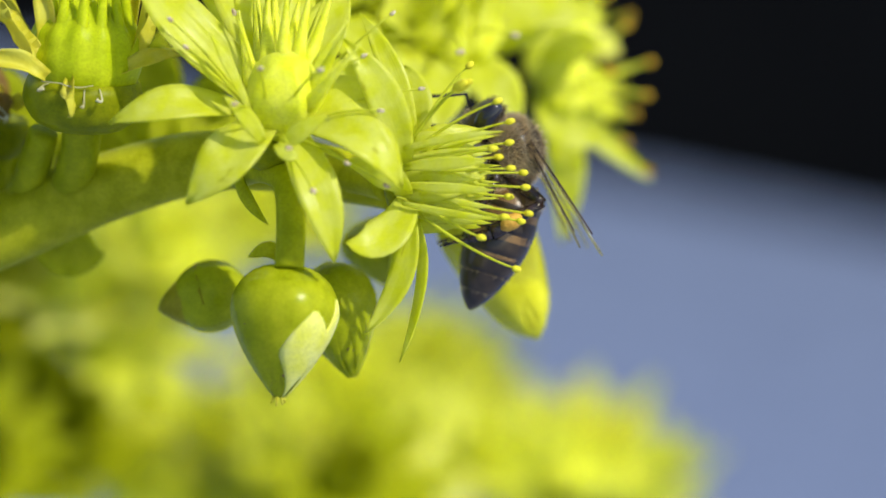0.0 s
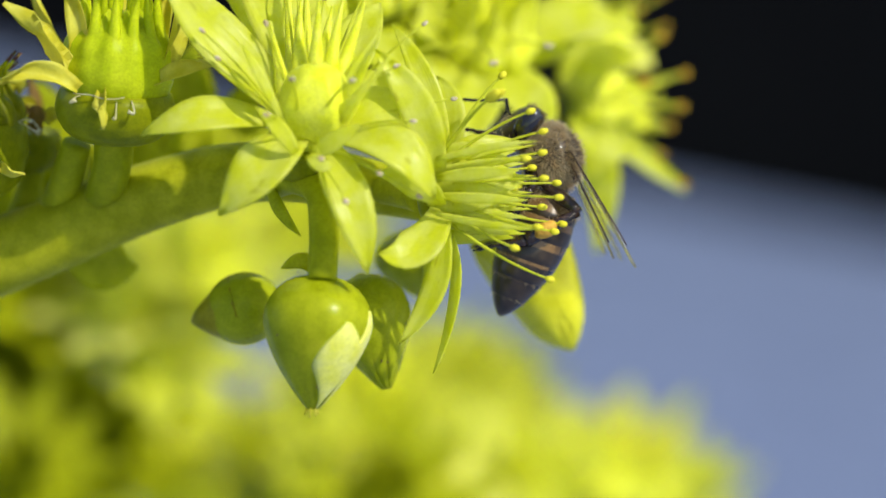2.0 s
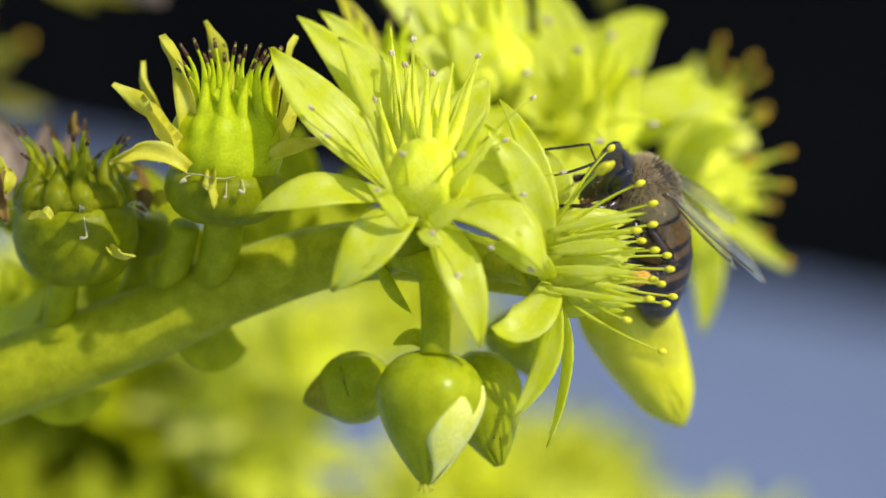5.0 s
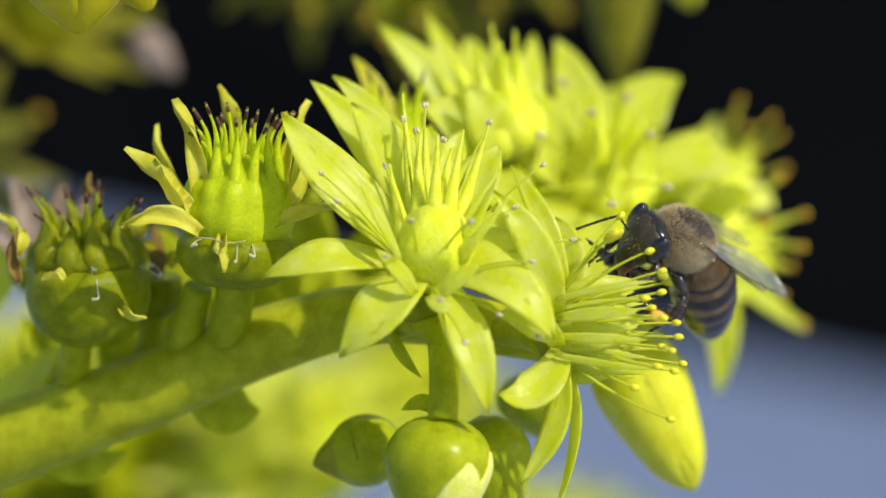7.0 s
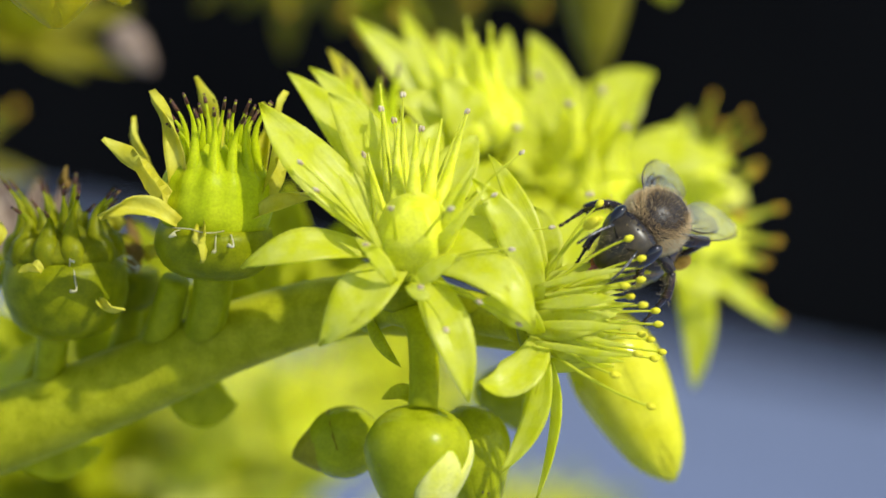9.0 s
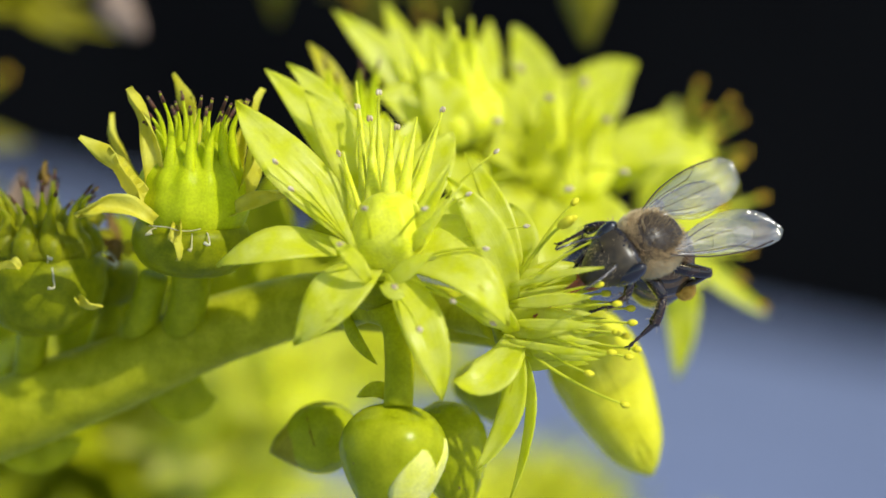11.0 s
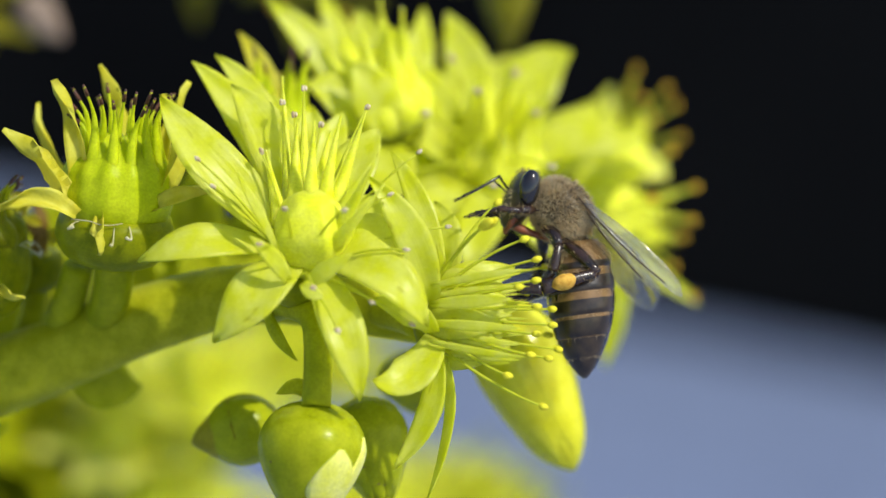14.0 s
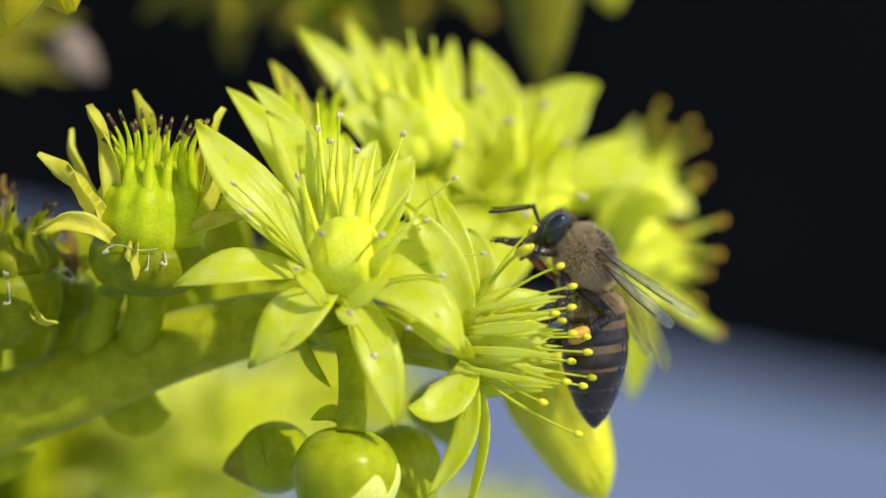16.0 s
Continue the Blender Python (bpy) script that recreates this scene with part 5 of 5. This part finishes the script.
def leg(bee, name, at, knee, ankle, toe, thick, pollen=False):
    at, knee, ankle, toe = (Vector(p) for p in (at, knee, ankle, toe))
    a, k, n, e = Vector((0, 0, 0)), knee - at, ankle - at, toe - at
    out = Vector((1 if at.x > 0 else -1, 0, 0))
    ob = hinge(name, at, tube(spline([a - out * 0.3, a + (k - a) * 0.5 + Vector((0, 0, 0.12)), k], 4), lambda t: thick * (0.85 + 0.35 * math.sin(math.pi * t)), 9), LEG, bee)
    part("tibia", tube(spline([k, k.lerp(n, 0.5) + out * 0.10, n], 4), lambda t: thick * (0.75 + (0.75 if pollen else 0.25) * t), 9, flat=0.6 if pollen else 1.0, side=out if pollen else None), LEG, ob)
    mid = n.lerp(e, 0.5)
    part("tarsus", joined(tube(spline([n, n.lerp(mid, 0.5), mid], 3), lambda t: thick * (1.15 if pollen else 0.75) * (1 - 0.35 * t), 8, flat=0.6, side=out),
                          tube(spline([mid, mid.lerp(e, 0.5) + Vector((0, 0, 0.08)), e], 4), lambda t: 0.10 + 0.03 * math.cos(14 * t), 6),
                          tube([e, e + (e - mid).normalized() * 0.25 + out * 0.18], 0.05, 5), tube([e, e + (e - mid).normalized() * 0.25 - out * 0.18], 0.05, 5)), LEG, ob)
    hairs, rng = [], random.Random(int(abs(at.y * 7 + 90)))
    for p, q in ((a, k), (k, n)):
        for _ in range(90):
            d = Vector((rng.gauss(0, 1), rng.gauss(0, 1), rng.gauss(0, 1))).normalized()
            hairs.append((p.lerp(q, rng.random()) + d * thick * 0.9, d))
    fur_part(hairs, 0.36, (0, 0, -0.2), 71, ob, 0.014)
    if pollen:
        lump = ball(k.lerp(n, 0.62) + out * 0.42, (0.46, 0.56, 0.74), (n - k).to_track_quat('Z', 'X').to_matrix(), 3)
        for v in lump.verts:
            v.co += v.normal * 0.10 * noise.noise(v.co * 2.3)
        part("pollen_load", lump, POLLEN, ob, "packed orange pollen")
    return ob


def build_bee():
    bee = new("honey_bee")
    bee.empty_display_size = 0.004
    tagged(bee, "tan-haired honey bee with dark banded abdomen and orange pollen loads", "bee")
    BASE[bee.name] = Vector((0, 0, 0))
    part("thorax", joined(ball((0, 0, 0), (1.72, 1.95, 1.66), None, 3), ball((0, -1.20, 0.68), (1.15, 0.70, 0.70), None, 2)), SCUTUM, bee, "dark brown furry thorax")
    ring = lambda d: not (d.z > 0.68 and d.y > -0.75 and abs(d.x) < 0.75)
    fur_part(on_ellipsoid((0, 0, 0), (1.72, 1.95, 1.66), 8500, 21, ring, 0.10), 0.46, (0, -0.25, 0.05), 22, bee, 0.012)
    fur_part(on_ellipsoid((0, 0, 0), (1.72, 1.95, 1.66), 6000, 23, lambda d: d.z < 0.35 and (d.y > 0.60 or abs(d.x) > 0.60), 0.0), 0.50, (0, -0.05, 0.10), 24, bee, 0.010, HAIR_PALE, "long pale hairs on the collar and the flanks")
    fur_part(on_ellipsoid((0, 0, 0), (1.72, 1.95, 1.66), 2600, 25, lambda d: d.z > 0.45, 0.0), 0.24, (0, -0.5, 0.1), 26, bee, 0.008, HAIR_DARK, "sparse dark hairs on the back")
    head, tongue = bee_head(bee)
    parts = {"head": head, "tongue": tongue, "abdomen": bee_abdomen(bee)}
    for s, key in ((-1, "left"), (1, "right")):
        parts["fore_" + key] = wing(bee, "forewing", s, (s * 1.45, 0.30, 0.95), 8.5, 2.9, 0.68)
        parts["hind_" + key] = wing(bee, "hindwing", s, (s * 1.40, -0.60, 0.80), 6.2, 2.2, 0.58)
        parts["front_leg_" + key] = leg(bee, "foreleg", (s * 0.8, 1.05, -1.35), (s * 1.7, 1.7, -2.2), (s * 1.5, 2.6, -3.1), (s * 1.1, 3.3, -4.2), 0.24)
        parts["mid_leg_" + key] = leg(bee, "middle_leg", (s * 1.0, 0.0, -1.55), (s * 2.2, -1.2, -1.9), (s * 2.3, -2.1, -3.2), (s * 1.9, -2.3, -5.0), 0.34)
        parts["rear_leg_" + key] = leg(bee, "hindleg", (s * 1.0, -1.05, -1.35), (s * 2.3, -3.4, 0.2), (s * 2.5, -3.8, -3.2), (s * 2.0, -3.4, -6.0), 0.34, True)
    return bee, parts


bee, bee_parts = build_bee()


def body_pose(at, ahead, back):
    """The bee's pose from its place in the spray (mm), the way it heads and the way its back faces."""
    y = Vector(ahead).normalized()
    z = Vector(back)
    z = (z - y * z.dot(y)).normalized()
    x = y.cross(z)
    m = Matrix((x, y, z)).transposed().to_4x4()
    return Matrix.Translation(Vector(at) * MM) @ m


def wing_pose(side, at, sweep, lift, roll):
    return pose(at[0] * MM, at[1] * MM, at[2] * MM, 0, 0, -side * (180 - sweep)) @ pose(0, 0, 0, lift) @ pose(0, 0, 0, 0, -side * roll, 0)


# seconds, place, heading, back; bend of the abdomen, nod of the head; sweep and lift of the left and the right wings, their roll; swing and spread of the middle legs, swing of the hind legs
BEE = [
    (0, (13.09, 2.0, -2.95), (-0.4, 0, 0.91), (0.9, 0, 0.38), 40, -30, 26, 8, 26, 8, 4, 0, 0, 0),
    (0.5, (13.44, 2.0, -3.19), (-0.38, 0, 0.91), (0.9, 0, 0.38), 40, -30, 26, 8, 26, 8, 4, 0, 0, 0),
    (1, (12.61, 2.0, -2.72), (-0.36, 0, 0.92), (0.9, 0, 0.36), 40, -30, 26, 8, 26, 8, 4, 0, 0, 0),
    (1.5, (13.25, 2.0, -3.45), (-0.35, 0, 0.93), (0.9, 0, 0.36), 40, -30, 26, 8, 26, 8, 4, 0, 0, 0),
    (2, (13.35, 2.0, -2.8), (-0.35, 0, 0.92), (0.9, 0, 0.36), 40, -30, 26, 8, 26, 8, 4, 0, 0, 0),
    (2.5, (13.33, 2.0, -2.06), (-0.36, -0.05, 0.91), (0.9, 0, 0.34), 40, -30, 26, 9, 26, 9, 4, 0, 0, 0),
    (3, (13.61, 2.0, -1.31), (-0.4, -0.08, 0.89), (0.9, -0.02, 0.38), 45, -36, 30, 11, 28, 11, 4, 0, 0, -10),
    (3.5, (13.37, 2.0, -0.79), (-0.42, -0.26, 0.86), (0.9, -0.04, 0.36), 28, -36, 34, 14, 30, 14, 4, 5, 0, -20),
    (4, (12.37, 2.0, -1.3), (-0.38, -0.26, 0.88), (0.9, -0.06, 0.34), 30, -30, 30, 14, 26, 14, 4, 5, 0, -15),
    (4.2, (12.08, 2.0, -0.81), (-0.42, -0.3, 0.85), (0.88, -0.1, 0.38), 32, -28, 26, 14, 24, 14, 4, 8, 0, -8),
    (6.3, (14.14, 1.0, 0.14), (-0.62, -0.6, 0.3), (0.62, -0.3, 0.7), 34, -14, 4, -4, 16, -6, 8, 30, 10, 94),
    (6.5, (14.19, 1.0, 0.45), (-0.63, -0.6, 0.28), (0.61, -0.31, 0.7), 34, -14, 4, -4, 16, -6, 8, 30, 10, 94),
    (7, (13.84, 1.0, 0.64), (-0.63, -0.62, 0.24), (0.61, -0.33, 0.68), 34, -14, 4, -4, 16, -6, 8, 30, 10, 96),
    (7.5, (13.76, 1.0, 0.48), (-0.63, -0.62, 0.24), (0.61, -0.33, 0.68), 34, -14, 4, -4, 16, -6, 8, 30, 10, 98),
    (8, (13.59, 1.0, 0.81), (-0.6, -0.68, 0.16), (0.61, -0.37, 0.66), 32, -14, 6, -8, 16, -8, 8, 34, 10, 96),
    (8.5, (14.18, -0.5, 0.21), (-0.56, -0.76, -0.06), (0.58, -0.48, 0.62), 52, 4, 4, -10, 14, -10, 5, 45, 30, 20),
    (9, (13.38, -2.0, 0.91), (-0.58, -0.68, -0.36), (0.46, -0.7, 0.54), 78, 22, 8, -20, 12, -24, 0, 55, 30, 20),
    (11.3, (14.31, -4.0, -0.57), (-0.72, -0.58, -0.18), (0.36, -0.72, 0.56), 52, 22, 8, 6, 8, 6, 0, 55, 30, 12),
    (11.5, (13.59, -4.5, -0.15), (-0.74, -0.56, -0.14), (0.36, -0.72, 0.56), 46, 22, 8, 6, 8, 6, 0, 55, 30, 12),
    (12, (13.53, -5.0, -0.69), (-0.8, -0.46, -0.02), (0.4, -0.72, 0.54), 46, 18, 8, 8, 12, 5, 0, 55, 30, 10),
    (12.5, (12.88, -4.5, -0.1), (-0.8, -0.44, 0.08), (0.36, -0.7, 0.62), 50, 4, 8, 10, 16, 4, 0, 50, 26, 5),
    (13, (13.2, -3.0, 1.37), (-0.8, -0.4, 0.12), (0.36, -0.56, 0.74), 50, 0, 9, 8, 14, 6, 8, 40, 0, -8),
    (13.5, (14.63, 0.5, 1.72), (-0.76, -0.14, 0.62), (0.62, -0.04, 0.76), 60, -20, 12, 0, 10, 2, 20, 5, 0, 20),
    (14, (13.95, 1.0, 1.35), (-0.66, -0.02, 0.75), (0.72, 0.2, 0.66), 34, -38, 10, 4, 10, 0, 34, 0, 0, 32),
    (14.5, (13.45, 1.0, 1.55), (-0.66, 0, 0.75), (0.7, 0.3, 0.66), 42, -30, 10, 8, 2, -6, 48, 0, 0, 36),
    (15, (13.98, 1.0, 0.33), (-0.68, 0, 0.73), (0.73, -0.05, 0.66), 40, -34, 62, 25, -2, -11, 46, 0, 0, 15),
    (15.5, (12.19, 1.0, -0.25), (-0.72, 0, 0.68), (0.68, -0.05, 0.7), 34, -30, 50, 25, -2, -14, 46, 0, 0, 10),
    (16, (13.42, 1.0, 0.23), (-0.46, -0.02, 0.88), (0.86, -0.1, 0.42), 22, -30, 46, 24, 3, 2, 30, 0, 0, 5),
]


def motions():
    for ob, base in SWAYING:
        walk(ob, [(row[0], swayed(row[0]) @ Matrix.Translation(base * MM)) for row in SWAY])
    walk(bee, [(t, swayed(t) @ body_pose(at, ahead, back)) for t, at, ahead, back, *rest in BEE])
    walk(bee_parts["abdomen"], [(r[0], pose(0, -1.72 * MM, -0.28 * MM, r[4])) for r in BEE])
    walk(bee_parts["head"], [(r[0], pose(0, 1.78 * MM, -0.50 * MM, r[5])) for r in BEE])
    walk(bee_parts["tongue"], [(t, pose(0, 1.0 * MM, -2.0 * MM, fold)) for t, fold in ((0, -50), (6.3, -50), (8.5, -30), (9, 0), (12.5, 0), (13, -40), (13.5, -108), (16, -108))])
    for side, key, i in ((-1, "left", 6), (1, "right", 8)):
        walk(bee_parts["mid_leg_" + key], [(r[0], pose(side * 1.0 * MM, 0, -1.55 * MM, r[11], -side * r[12])) for r in BEE])
        walk(bee_parts["rear_leg_" + key], [(r[0], pose(side * 1.0 * MM, -1.05 * MM, -1.35 * MM, r[13], side * r[12] * 0.8)) for r in BEE])
        walk(bee_parts["fore_" + key], [(r[0], wing_pose(side, (side * 1.45, 0.30, 0.95), r[i], r[i + 1], r[10])) for r in BEE])
        walk(bee_parts["hind_" + key], [(r[0], wing_pose(side, (side * 1.40, -0.60, 0.80), max(4, r[i] - 9), r[i + 1] - 4, r[10])) for r in BEE])


motions()
